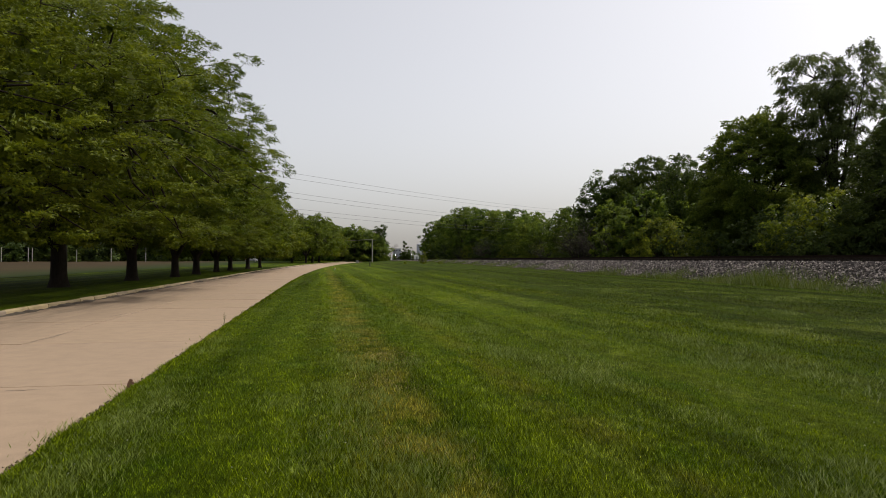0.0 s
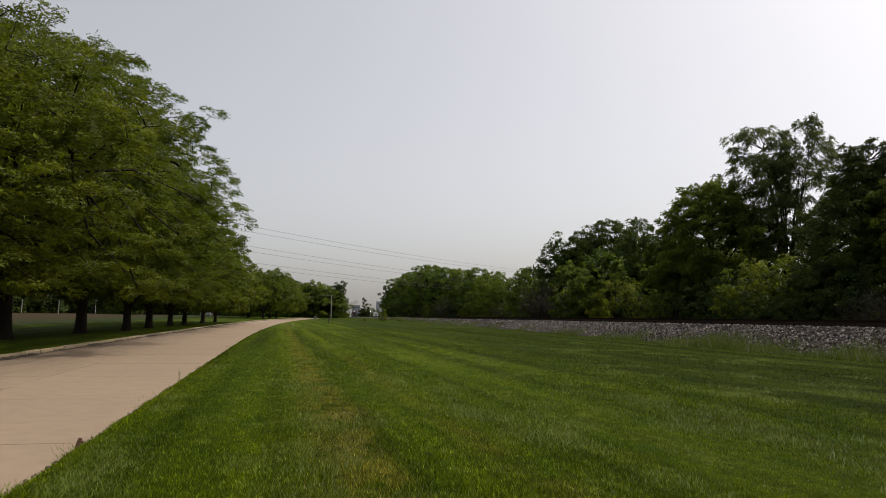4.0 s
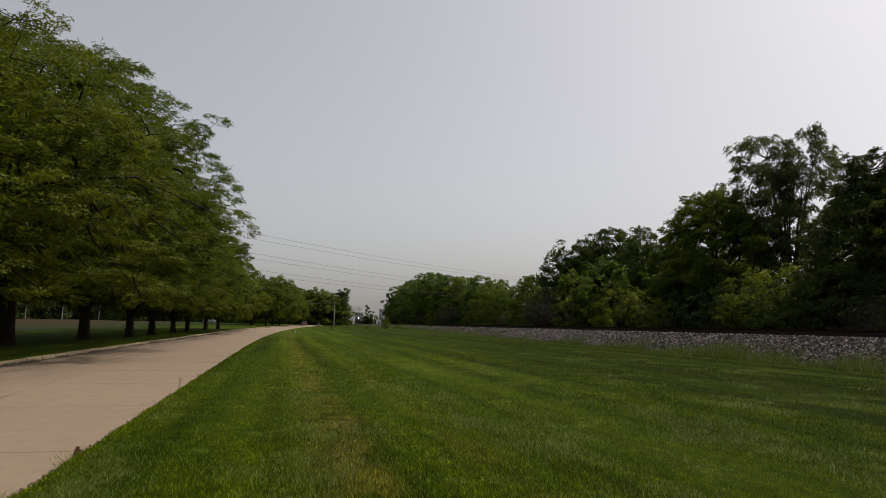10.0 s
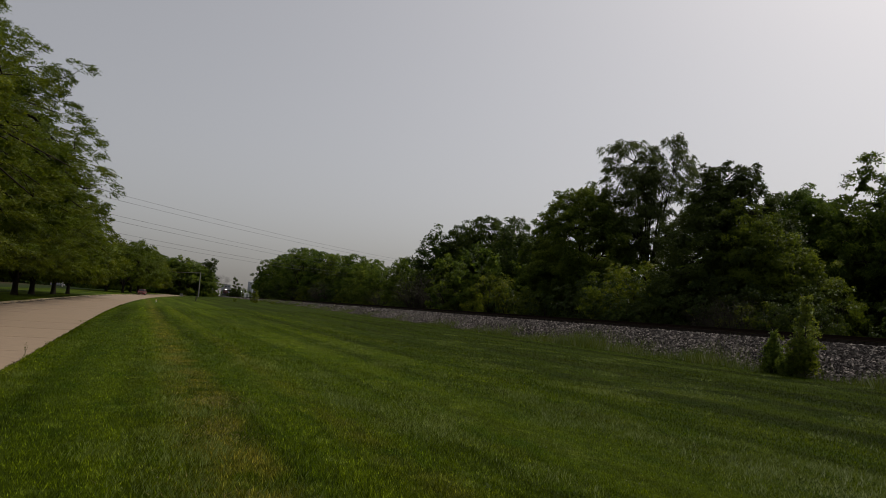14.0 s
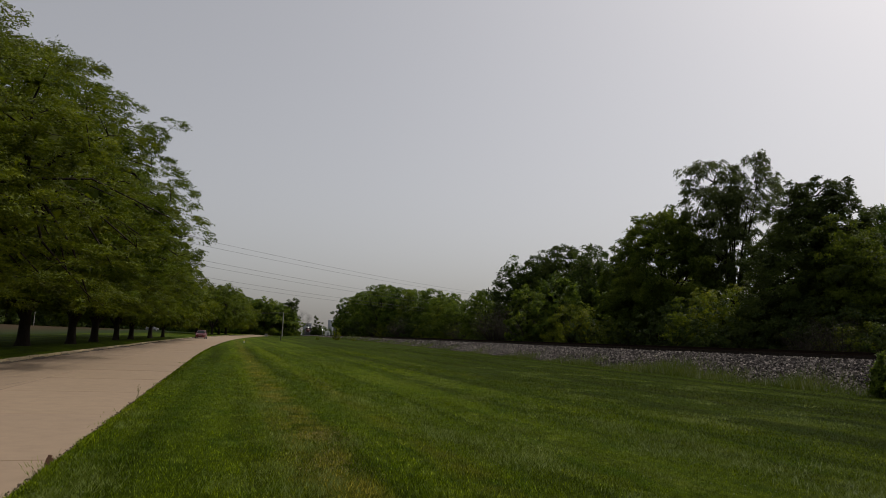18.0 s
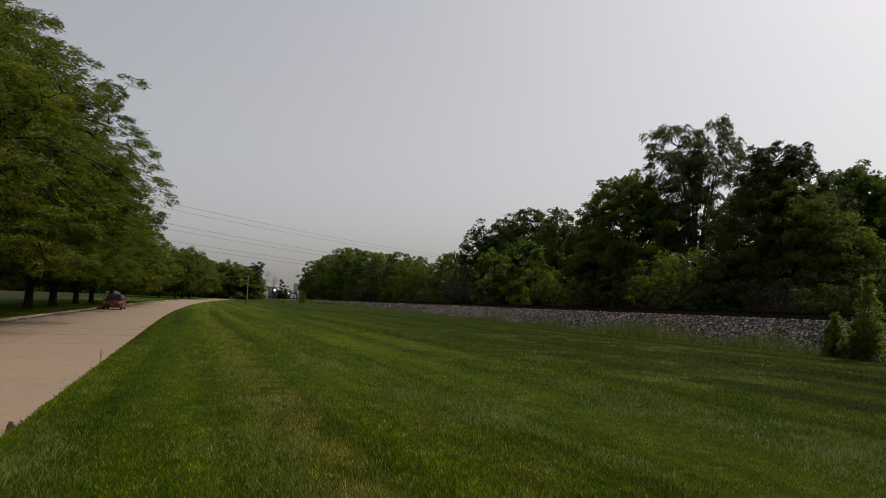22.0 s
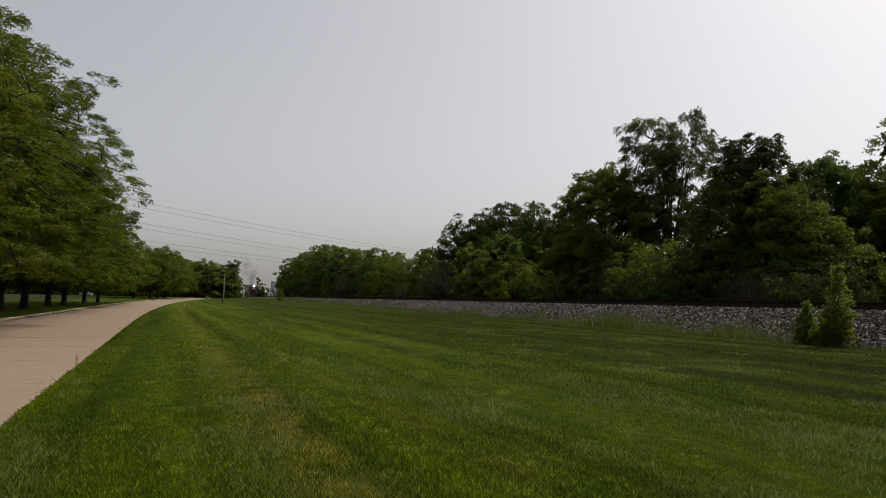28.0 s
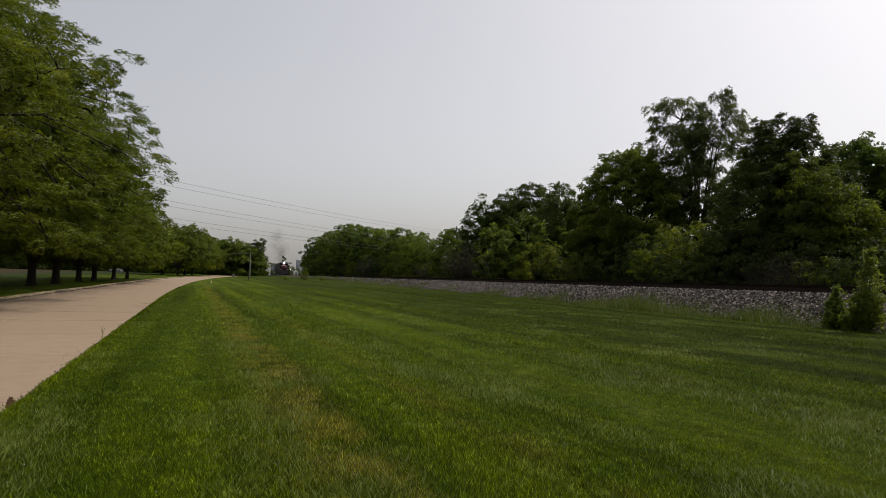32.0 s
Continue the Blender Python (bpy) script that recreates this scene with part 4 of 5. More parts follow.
fs.add(vv, np.stack([q, q + len(fu), q + len(fu) + 1, q + 1], -1).reshape(-1, 4))
tagged(new("field", fs.mesh("field", SOIL)), "bare tan field beyond the row of trees", "field", kind="structure")

PALE_WOOD, DARK_WOOD = plain("weathered_post", (0.30, 0.28, 0.25), 0.9), plain("dark_post", (0.06, 0.05, 0.045), 0.9)
POLE_WOOD, WIRE = plain("pole_timber", (0.055, 0.048, 0.042), 0.9), plain("wire", (0.05, 0.05, 0.055), 0.6)
CERAMIC = plain("insulator", (0.25, 0.22, 0.2), 0.3)


def post(name, label, x, y, h, r, mat, z=None):
    p = new(name)
    zz = float(land(x, y)) if z is None else z
    p.matrix_basis = pose(x, y, zz)
    part("shaft", from_bm("shaft", cyl_bm((0, 0, -0.3), (0, 0, h), r, r * 0.9, 10), mat), p)
    part("cap", from_bm("cap", cyl_bm((0, 0, h), (0, 0, h + r * 0.8), r * 1.1, r * 0.5, 10), mat), p)
    return tagged(p, label, "post")


for az, d in ((-23.0, 250), (-21.37, 252), (-21.12, 255), (-18.3, 250), (-16.0, 248), (-26.5, 250), (-13.6, 252)):
    x, y = polar(az, d)
    tagged(post("fence_post", "pale upright post at the far edge of the field", x, y, 4.6, 0.11, PALE_WOOD), group="posts beyond the field")
post("marker_post", "short dark timber post standing in the lawn", 8.1, 119.7, 0.8, 0.09, DARK_WOOD)

WHITE_PAINT, YELLOW_PAINT = plain("white_paint", (0.75, 0.74, 0.70), 0.5, 0, 0.08), plain("yellow_paint", (0.62, 0.48, 0.08), 0.5, 0, 0.1)
mk = new("utility_marker")
mk.matrix_basis = pose(1.6, 95, float(land(1.6, 95)) + 0.03)
part("base_tube", from_bm("base_tube", cyl_bm((0, 0, -0.1), (0, 0, 0.27), 0.07, 0.07, 12), WHITE_PAINT), mk)
part("cap", from_bm("cap", cyl_bm((0, 0, 0.27), (0, 0, 0.42), 0.08, 0.05, 12), YELLOW_PAINT), mk, "yellow cap")
tagged(mk, "white utility marker with a yellow cap on the lawn", "marker")
ub = new("utility_box")
ub.matrix_basis = pose(9.8, 200, float(land(9.8, 200)))
part("cabinet", from_bm("cabinet", box_bm(-0.4, 0.4, -0.3, 0.3, 0, 0.8, 0.04), PALE_WOOD), ub)
part("lid", from_bm("lid", box_bm(-0.43, 0.43, -0.33, 0.33, 0.80, 0.87, 0.02), PALE_WOOD), ub)
tagged(ub, "small pale utility cabinet at the end of the lawn", "cabinet")


def utility_pole(x, y, h, arms, label):
    p = new("utility_pole")
    p.matrix_basis = pose(x, y, float(land(x, y)))
    part("shaft", from_bm("shaft", cyl_bm((0, 0, -0.5), (0, 0, h), 0.17, 0.11, 12), POLE_WOOD if h > 10 else PALE_WOOD), p)
    for za, half, turn in arms:
        arm = part("crossarm", from_bm("crossarm", box_bm(-half, half, -0.06, 0.06, -0.06, 0.06, 0.01), POLE_WOOD), p, m=pose(0, 0.13, za, 0, 0, turn))
        for s in (-1, 1):
            part("insulator", from_bm("insulator", cyl_bm((s * (half - 0.12), 0, 0.06), (s * (half - 0.12), 0, 0.26), 0.05, 0.035, 8), CERAMIC), arm)
    return tagged(p, label, "pole")


def wire(p, q, sag, r, label="dark overhead wire sagging between poles", mat=None):
    c = bpy.data.curves.new("wire", "CURVE")
    c.dimensions, c.bevel_depth, c.bevel_resolution = "3D", r, 1
    sp = c.splines.new("POLY")
    sp.points.add(24)
    for k in range(25):
        t = k / 24
        w = Vector(p).lerp(Vector(q), t) - Vector((0, 0, 4 * sag * t * (1 - t)))
        sp.points[k].co = (*w, 1)
    c.materials.append(mat or WIRE)
    return tagged(new("wire", c), label, "wire", "overhead wires")


A, B = (-21.6, 62.6), (58, 152)
utility_pole(*A, 13.2, [(8.7, 1.0, 45), (10.5, 1.0, 45), (12.6, 1.0, 45)], "tall timber pole among the roadside trees")
utility_pole(*B, 13.6, [(8.2, 1.0, 45), (9.9, 1.0, 45), (13.0, 1.0, 45)], "tall timber pole hidden in the wood")
za, zb = float(land(*A)), float(land(*B))
for ha, hb in ((8.05, 6.95), (9.95, 8.65), (12.05, 11.75)):
    for s in (-0.75, 0.75):
        o = Vector((s * 0.72, -s * 0.69))
        wire((A[0] + o.x, A[1] + o.y, za + ha + 0.25 * s), (B[0] + o.x, B[1] + o.y, zb + hb + 0.25 * s), 0.9, 0.014)
utility_pole(15.2, 214, 7.3, [(6.9, 1.3, 10)], "grey timber pole with a crossarm at the end of the lawn")
utility_pole(-22, 232, 7.6, [(7.2, 1.3, 10)], "grey timber pole beside the far trees")
for s in (-1.1, 1.1):
    wire((15.2, 214 + s * 0.2, float(land(15.2, 214)) + 7.2), (-22, 232 + s * 0.2, float(land(-22, 232)) + 7.5), 0.6, 0.05, "pale wire sagging past the far trees", CERAMIC)

# ---- lawn ----
r = np.random.default_rng(12)


def blades(n, seed, pos, height, width, lean, mat, name):
    """Single blades of grass standing at the given places."""
    r = np.random.default_rng(seed)
    an, la = r.uniform(0, 6.28, n), r.uniform(0, 6.28, n)
    h = (height * r.uniform(0.55, 1.3, n))[:, None]
    sidev = np.stack([np.cos(an), np.sin(an), 0 * an], -1) * (width * r.uniform(0.6, 1.3, n))[:, None]
    tip = pos + np.stack([np.cos(la) * lean, np.sin(la) * lean, np.ones(n)], -1) * h * np.array([1, 1, 1]) * r.uniform(0.7, 1, (n, 1))
    v = np.stack([pos - sidev, pos + sidev, tip], 1).reshape(-1, 3)
    return leaf_mesh(name, v, np.repeat(np.stack([np.cos(la) * 0.4, np.sin(la) * 0.4, np.ones(n)], -1), 3, axis=0), mat)


n = 620000
d = 3.5 * (75 / 3.5) ** r.uniform(0, 1, n)
az = np.radians(r.uniform(-42, 66, n))
x, y = d * np.sin(az), d * np.cos(az)
keep = (x - bend(y) > ROAD_R - 0.015) & (x < TOE - 0.2)
x, y, d = x[keep], y[keep], d[keep]
tuft = np.sin(x * 2.1 + np.sin(y * 1.3) * 2) * np.sin(y * 1.7 + x * 0.6) * 0.5 + np.sin(x * 0.55 + 1) * np.sin(y * 0.33)
z = land(x, y) + 0.03 + 0.02 * np.sin(x * 0.9 + 0.4 * np.sin(y * 0.21))
lawn = new("lawn_grass", blades(len(x), 13, np.stack([x, y, z], -1), 0.041 * (1 + 0.3 * tuft), 0.0026 * (1 + d / 7), 0.55, BLADES, "lawn_grass"))
tagged(lawn, "short mown grass blades of the lawn", "grass", kind="stuff")
# coarse pale tufts that stand out of the mown grass, thick along the wheel lines and the edges of the mown strips
n = 1500
d = 4.0 * (42 / 4.0) ** r.uniform(0, 1, n)
az = np.radians(r.uniform(-36, 64, n))
x, y = d * np.sin(az), d * np.cos(az)
strip = np.sin(x * 2.05 + 0.6 * np.sin(y * 0.13)) + 0.8 * np.sin(x * 0.7 + y * 0.31 + 1.0) + 0.7 * np.sin(y * 0.9 - x * 0.4)
keep = (x - bend(y) > ROAD_R + 0.1) & (x < TOE - 0.5) & (strip + r.normal(0, 0.5, n) > 0.45)
x, y, d = x[keep], y[keep], d[keep]
idx = np.repeat(np.arange(len(x)), r.poisson(np.clip(240 - 5 * d, 60, 210)))
px, py = (c[idx] + r.normal(0, w + 0.003 * d[idx]) for c, w in ((x, 0.15), (y, 0.26)))
pz = land(px, py) + 0.035 + 0.02 * np.sin(px * 0.9 + 0.4 * np.sin(py * 0.21))
pale = new("pale_tufts", blades(len(px), 18, np.stack([px, py, pz], -1), 0.062, 0.0025 * (1 + d[idx] / 8), 0.8, PALE_BLADES, "pale_tufts"))
tagged(pale, "coarse pale green tufts in the mown lawn", "grass", kind="stuff")
# dry clippings lying along the worn line
n = 5200
y = 4.2 + 9 * r.uniform(0, 1, n) ** 1.4
x = 0.85 + 0.15 * np.sin(y * 0.8) + r.normal(0, 0.3, n)
keep = np.sin(y * 2.3 + x * 1.7) + 0.8 * np.sin(y * 1.1 - x * 2.9) + r.normal(0, 0.5, n) > 0.35
x, y = x[keep], y[keep]
straw = new("dry_clippings", blades(len(x), 19, np.stack([x, y, land(x, y) + 0.058], -1), 0.03, 0.002 * (1 + y / 9), 2.2, CLIPPINGS, "dry_clippings"))
tagged(straw, "straw-coloured dry grass clippings lying on the lawn", "grass", kind="stuff")
# longer grass leaning over the road's edge
n = 16000
y = 3 + 70 * r.uniform(0, 1, n) ** 1.6
x = ROAD_R + bend(y) + np.abs(r.normal(0, 0.06, n))
edge = new("edge_grass", blades(n, 14, np.stack([x, y, land(x, y) + 0.03], -1), 0.05 + 0.02 * np.sin(y * 3.1), 0.004 * (1 + y / 14), 0.8, BLADES, "edge_grass"))
tagged(edge, "longer ragged grass hanging over the road's edge", "grass", kind="stuff")
# tall weeds at the foot of the railway bank
n = 64000
y = 4 + 150 * r.uniform(0, 1, n) ** 1.5
x = TOE + track_bend(y) + r.normal(-0.1, 0.6, n)
dense = 0.55 * np.sin(y * 0.61) + 0.45 * np.sin(y * 1.37) + 1.5 * np.exp(-((y - 33) / 6.0) ** 2) + 1.3 * np.exp(-((y - 13) / 3.5) ** 2) + 0.5 * np.exp(-((y - 23) / 6.0) ** 2) - 0.25
keep = r.uniform(-1.6, 1.6, n) < dense
x, y = x[keep], y[keep]
n = len(x)
tall = (0.36 + 0.18 * np.clip(dense[keep], -1, 2)) * np.where(y > 55, 0.6, 1.0)
zt = land(x, y) + np.clip((x - TOE - track_bend(y)) / 2.2, 0, 1) * 1.1
toe = new("bank_grass", blades(n, 15, np.stack([x, y, zt], -1), tall, 0.009 * (1 + y / 40), 0.45, WEED, "bank_grass"))
tagged(toe, "tall yellow-green weeds at the foot of the railway bank", "grass", kind="stuff")


def specks(n, seed, pos, size, mat, name):
    """Small six-sided lumps: flower heads, crumbs, clippings."""
    r = np.random.default_rng(seed)
    base = np.array([(1, 0, 0), (-1, 0, 0), (0, 1, 0), (0, -1, 0), (0, 0, 1), (0, 0, -1)], float)
    fc = np.array([(0, 2, 4), (2, 1, 4), (1, 3, 4), (3, 0, 4), (2, 0, 5), (1, 2, 5), (3, 1, 5), (0, 3, 5)])
    v = base[None] * (size * r.uniform(0.5, 1.4, (n, 1)))[:, None] * r.uniform(0.5, 1.2, (n, 1, 3)) + pos[:, None] + r.normal(0, 0.002, (n, 6, 3))
    return mesh_np(name, v.reshape(-1, 3), (fc[None] + 6 * np.arange(n)[:, None, None]).reshape(-1, 3), mat)


FLOWER = plain("clover_flower", (0.26, 0.28, 0.17), 0.8, 0, 0.15)
n = 2600
d = 5 * (34 / 5) ** r.uniform(0, 1, n)
az = np.radians(r.uniform(-20, 62, n))
x, y = d * np.sin(az), d * np.cos(az)
keep = (x - bend(y) > ROAD_R + 0.1) & (x < TOE - 0.6) & (np.sin(x * 2.6 + 1.2) + np.sin(y * 0.5 + x * 0.9) + r.normal(0, 0.45, n) > 0.9)
x, y, d = x[keep], y[keep], d[keep]
tagged(new("clover_flowers", specks(len(x), 16, np.stack([x, y, land(x, y) + 0.062], -1), 0.0045 * (1 + d[:, None] / 22), FLOWER, "clover_flowers")), "scattered pale clover heads in the lawn", "flowers", kind="stuff")
n = 3800
y = 3 + 60 * r.uniform(0, 1, n) ** 1.7
x = ROAD_R + bend(y) + r.normal(-0.02, 0.035, n) 
tagged(new("edge_debris", specks(n, 17, np.stack([x, y, land(x, y) + 0.010], -1), 0.012, CRUMBS, "edge_debris")), "brown crumbs of soil and dead grass along the road's edge", "debris", kind="stuff")


# dark broad-leaved weeds in loose patches
wx, wy = [], []
for x, y, size, n in [(9.7, 23.6, 0.45, 120), (10.6, 23.2, 0.3, 60), (1.4, 7.6, 0.12, 14), (2.9, 5.9, 0.10, 12), (0.6, 10.5, 0.14, 14), (5.4, 12.7, 0.2, 20), (7.8, 16.8, 0.25, 26), (-0.8, 8.2, 0.1, 12), (4.3, 33, 0.4, 60), (13.0, 27, 0.35, 40), (1.2, 5.2, 0.08, 12), (6.1, 9.4, 0.15, 16), (3.6, 17.5, 0.25, 24)]:
    wx.append(r.normal(x, size, n))
    wy.append(r.normal(y, size * 1.4, n))
wx, wy = np.concatenate(wx), np.concatenate(wy)
an = r.uniform(0, 6.28, len(wx))
up = np.tile([0, 0, 1.0], (len(wx), 1))
v, pf = leaf_tris(r, np.stack([wx, wy, land(wx, wy) + 0.04], -1), unit(np.stack([np.cos(an), np.sin(an), r.uniform(0.4, 1.4, len(wx))], -1)), up, 0.08, 0.018)
tagged(new("lawn_weeds", leaf_mesh("lawn_weeds", v, pf, BUSH_LEAVES)), "low broad-leaved weeds in patches of the lawn", "weeds", kind="stuff")


STRAW = plain("dry_straw", (0.26, 0.22, 0.13), 0.9)


def stalk(x, y, h, seed, name="weed_stalk", label="thin dry weed stalk at the road's edge"):
    r = np.random.default_rng(seed)
    top = new(name)
    s, lf = Shape(), []
    for k in range(5):
        a = r.uniform(0, 6.28)
        e = np.array([math.cos(a) * 0.14 * h, math.sin(a) * 0.14 * h, h * r.uniform(0.5, 1)])
        s.tube([(0, 0, -0.03), e * [0.4, 0.4, 0.55], e], [0.004, 0.003, 0.0015], 4)
        lf += [e * t + r.normal(0, 0.012, 3) for t in (0.5, 0.65, 0.8, 0.9, 0.97, 1.0)]
    part("stem", s.mesh("stem", STRAW), top)
    lf = np.array(lf)
    v, pf = leaf_tris(r, lf, unit(r.normal(size=lf.shape) + [0, 0, 0.4]), np.tile([0, 0, 1.0], (len(lf), 1)), 0.03, 0.005)
    part("foliage", leaf_mesh("foliage", v, pf, WEED), top)
    top.location = (x, y, float(land(x, y)) + 0.02)
    return tagged(top, label, "weed", "weeds at the road's edge")


stalk(-2.42, 17.7, 0.34, 71)
BROKEN = plain("rusty_brown_wood", (0.16, 0.085, 0.05), 0.9)
sk = new("wooden_stake")
sk.matrix_basis = pose(-2.36, 9.0, 0.0, 0, 14, 20)
part("shaft", from_bm("shaft", box_bm(-0.035, 0.035, -0.02, 0.02, -0.1, 0.095, 0.006), BROKEN), sk)
part("split_top", from_bm("split_top", box_bm(-0.03, 0.012, -0.018, 0.018, 0.095, 0.12, 0.005), BROKEN), sk, "splintered top")
tagged(sk, "short broken brown stake leaning at the road's edge", "stake")


def sapling(x, y, h, wide, seed, label, mat):
    """A leading stem and low side stems, set with rising twigs that shorten towards the pointed top, leafy to their ends."""
    r = np.random.default_rng(seed)
    top = new("sapling")
    s, lf = Shape(), []
    stems = [(0.0, 0.06, h)] + [(r.uniform(0, 6.28), wide * r.uniform(0.25, 0.6), h * r.uniform(0.3, 0.62)) for _ in range(6)]
    for k, (a, reach, hh) in enumerate(stems):
        t = np.linspace(0, 1, 8)[:, None]
        p = np.array([math.cos(a) * reach, math.sin(a) * reach, hh]) * np.concatenate([t ** 0.7, t ** 0.7, t], 1) + r.normal(0, 0.02, (8, 3)) * t
        s.tube(p, (0.026 if k == 0 else 0.016) * (1 - 0.85 * t[:, 0]), 5)
        for _ in range(62 if k == 0 else 26):
            t1 = r.uniform(0.06, 1) ** 0.85
            c = np.array([np.interp(t1, t[:, 0], p[:, m]) for m in range(3)])
            taper = (1.05 - c[2] / h) ** 0.75
            b = r.uniform(0, 6.28)
            e = c + np.array([math.cos(b), math.sin(b), r.uniform(0.15, 0.8)]) * wide * (0.75 if k == 0 else 0.42) * taper * r.uniform(0.55, 1.25)
            m = (c + e) / 2 + [0, 0, 0.12 * wide * taper]
            s.tube([c, m, e], [0.007, 0.005, 0.002], 3)
            for w in np.linspace(0.3, 1.05, 9):
                q = c + (m - c) * 2 * w if w < 0.5 else m + (e - m) * (2 * w - 1)
                lf += [q + r.normal(0, 0.035 + 0.02 * w, 3) for _ in range(2)]
    part("stem", s.mesh("stem", PALE_BARK), top, "thin forked stems")
    lf = np.array(lf)
    v, pf = leaf_tris(r, lf, unit(r.normal(size=lf.shape) + [0, 0, 0.1]), unit(lf - [0, 0, h * 0.35]), 0.115, 0.042)
    v[:, 2] = np.maximum(v[:, 2], 0.02)
    part("foliage", leaf_mesh("foliage", v, pf, mat), top, "light green leaves")
    top.location = (x, y, float(land(x, y)))
    return tagged(top, label, "sapling", "saplings at the railway bank")


SAP = foliage("sapling_leaves", (0.060, 0.098, 0.016), (0.14, 0.185, 0.031), (0.30, 0.33, 0.078), 0.48)
sapling(22.85, 18.35, 3.1, 0.98, 81, "leafy young tree at the foot of the railway bank", SAP)
sapling(22.8, 19.75, 1.6, 0.6, 82, "low yellowish sapling beside the taller one", SAP)
sapling(22.9, 19.0, 0.9, 0.75, 83, "low leafy shoots between two saplings", SAP)
put(BSH, 18.1, 124, 0.29, 40, 1.9, z=0.80, label="narrow green bush by the railway at the lawn's end")
put(BSH, 14.9, 125, 0.12, 40, 1.3, z=0.75, label="small pale bush at the lawn's end")
put(BSH, 20.6, 120, 0.2, 90, 0.8, z=0.75, label="small pale bush at the lawn's end")

# cracks and patches in the slabs
r = np.random.default_rng(23)
for x, y, length, turn in [(-4.6, 13.9, 0.5, 4), (-6.4, 18.1, 0.7, 80), (-5.8, 21, 1.6, 86), (-5.5, 15.2, 2.2, 88), (-7.0, 26, 0.8, 5), (-3.6, 9.1, 0.4, 2), (-5.0, 31, 0.6, 3), (-7.7, 22.5, 1.2, 70), (-4.4, 4.9, 0.25, 30), (-3.9, 6.0, 0.12, 60)]:
    k = 9
    t = np.linspace(-0.5, 0.5, k) * length
    wv = r.normal(0, 0.012, k)
    hw = 0.010 * (1 - (2 * t / length) ** 2) + 0.003
    v = np.concatenate([np.stack([t, wv - hw, 0 * t], -1), np.stack([t, wv + hw, 0 * t], -1)])
    f = [(a, a + 1, a + 1 + k, a + k) for a in range(k - 1)]
    part("crack", mesh_np("crack", v, f, JOINT), road, m=pose(x, y, float(land(x, y)) + 0.009, 0, 0, turn))

# ---- railway side: signal, cabin, far buildings ----
STEEL, CABIN = plain("grey_steel", (0.35, 0.36, 0.37), 0.45, 0.6), plain("cabin_paint", (0.72, 0.72, 0.70), 0.5, 0, 0.1)
ROOFING, LAMP_GLOW = plain("dark_roofing", (0.09, 0.09, 0.10), 0.8), glow("signal_lamp", (1.0, 0.97, 0.9), 5)
cab_ = new("signal_cabin")
cab_.matrix_basis = pose(41.7, 306, 1.1)
part("wall", from_bm("wall", box_bm(-0.9, 0.9, -1.2, 1.2, 0, 2.2, 0.03), CABIN), cab_)
bm = bmesh.new()
for y in (-1.3, 1.3):
    for x, z in ((-1.05, 2.2), (0, 2.75), (1.05, 2.2)):
        bm.verts.new((x, y, z))
vs = list(bm.verts)
for f in ((0, 1, 2), (5, 4, 3), (0, 3, 4, 1), (1, 4, 5, 2), (2, 5, 3, 0)):
    bm.faces.new([vs[k] for k in f])
part("roof", from_bm("roof", bm, CABIN), cab_)
part("door", from_bm("door", box_bm(-0.4, 0.4, -1.24, -1.2, 0.05, 1.95, 0.01), STEEL), cab_)
tagged(cab_, "small white gabled signal cabin beside the railway", "cabin")
sg = new("signal_mast")
sg.matrix_basis = pose(39.3, 306, 1.2)
part("mast", from_bm("mast", cyl_bm((0, 0, 0), (0, 0, 3.4), 0.09, 0.07, 10), STEEL), sg)
part("hood", from_bm("hood", box_bm(-0.35, 0.35, -0.1, 0.15, 2.45, 3.35, 0.05), DARK_WOOD), sg)
part("lamp", from_bm("lamp", cyl_bm((0, -0.22, 2.9), (0, -0.1, 2.9), 0.17, 0.17, 16), LAMP_GLOW), sg, "lit white lamp")
tagged(sg, "railway signal mast with a lit white lamp", "signal")
CONIFER = tree("conifer_tree", "dark pointed tree beside the far track", 91, DARK_LEAVES, BARK, 11, 3.0, 1.0, 70, 45, 0.8, (0.6, 0.22), 0.25, 0.4, lobes=[(0, 0, 0.5, 2.6, 1.0, 11)])
x, y = polar(6.85, 432)
put(CONIFER, x, y, 1.0, z=1.0)
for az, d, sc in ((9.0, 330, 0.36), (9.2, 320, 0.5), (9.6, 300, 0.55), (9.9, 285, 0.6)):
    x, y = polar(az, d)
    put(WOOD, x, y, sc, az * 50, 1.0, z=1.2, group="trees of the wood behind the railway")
COTF = tree("cottonwood_tree", "distant thin tree with a tufted crown", 92, DARK_LEAVES, BARK, 20, 5.2, 8.0, 70, 36, 1.3, (0.6, 0.25), 0.3, 0.4, lobes=[(-1.6, 0, 0.9, 3.4, 9.0, 19.0), (1.8, 0.4, 0.9, 3.6, 10.0, 19.5)], limbs=5, sides=5, twigs=20, wisp=0.15)
for az, d, sc in ((8.75, 300, 0.6), (8.5, 330, 0.46), (4.57, 258, 0.66)):
    x, y = polar(az, d)
    put(COTF, x, y, sc, az * 70, 1.0, z=1.2, group="trees of the wood behind the railway")
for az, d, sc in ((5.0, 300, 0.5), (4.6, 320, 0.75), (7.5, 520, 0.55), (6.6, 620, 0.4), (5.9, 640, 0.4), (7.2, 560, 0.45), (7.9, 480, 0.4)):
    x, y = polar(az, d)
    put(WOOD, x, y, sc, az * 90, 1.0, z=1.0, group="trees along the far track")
GREY_WALL, PANE = plain("pale_cladding", (0.24, 0.25, 0.27), 0.6, 0, 0.1), plain("dark_pane", (0.05, 0.06, 0.07), 0.15)


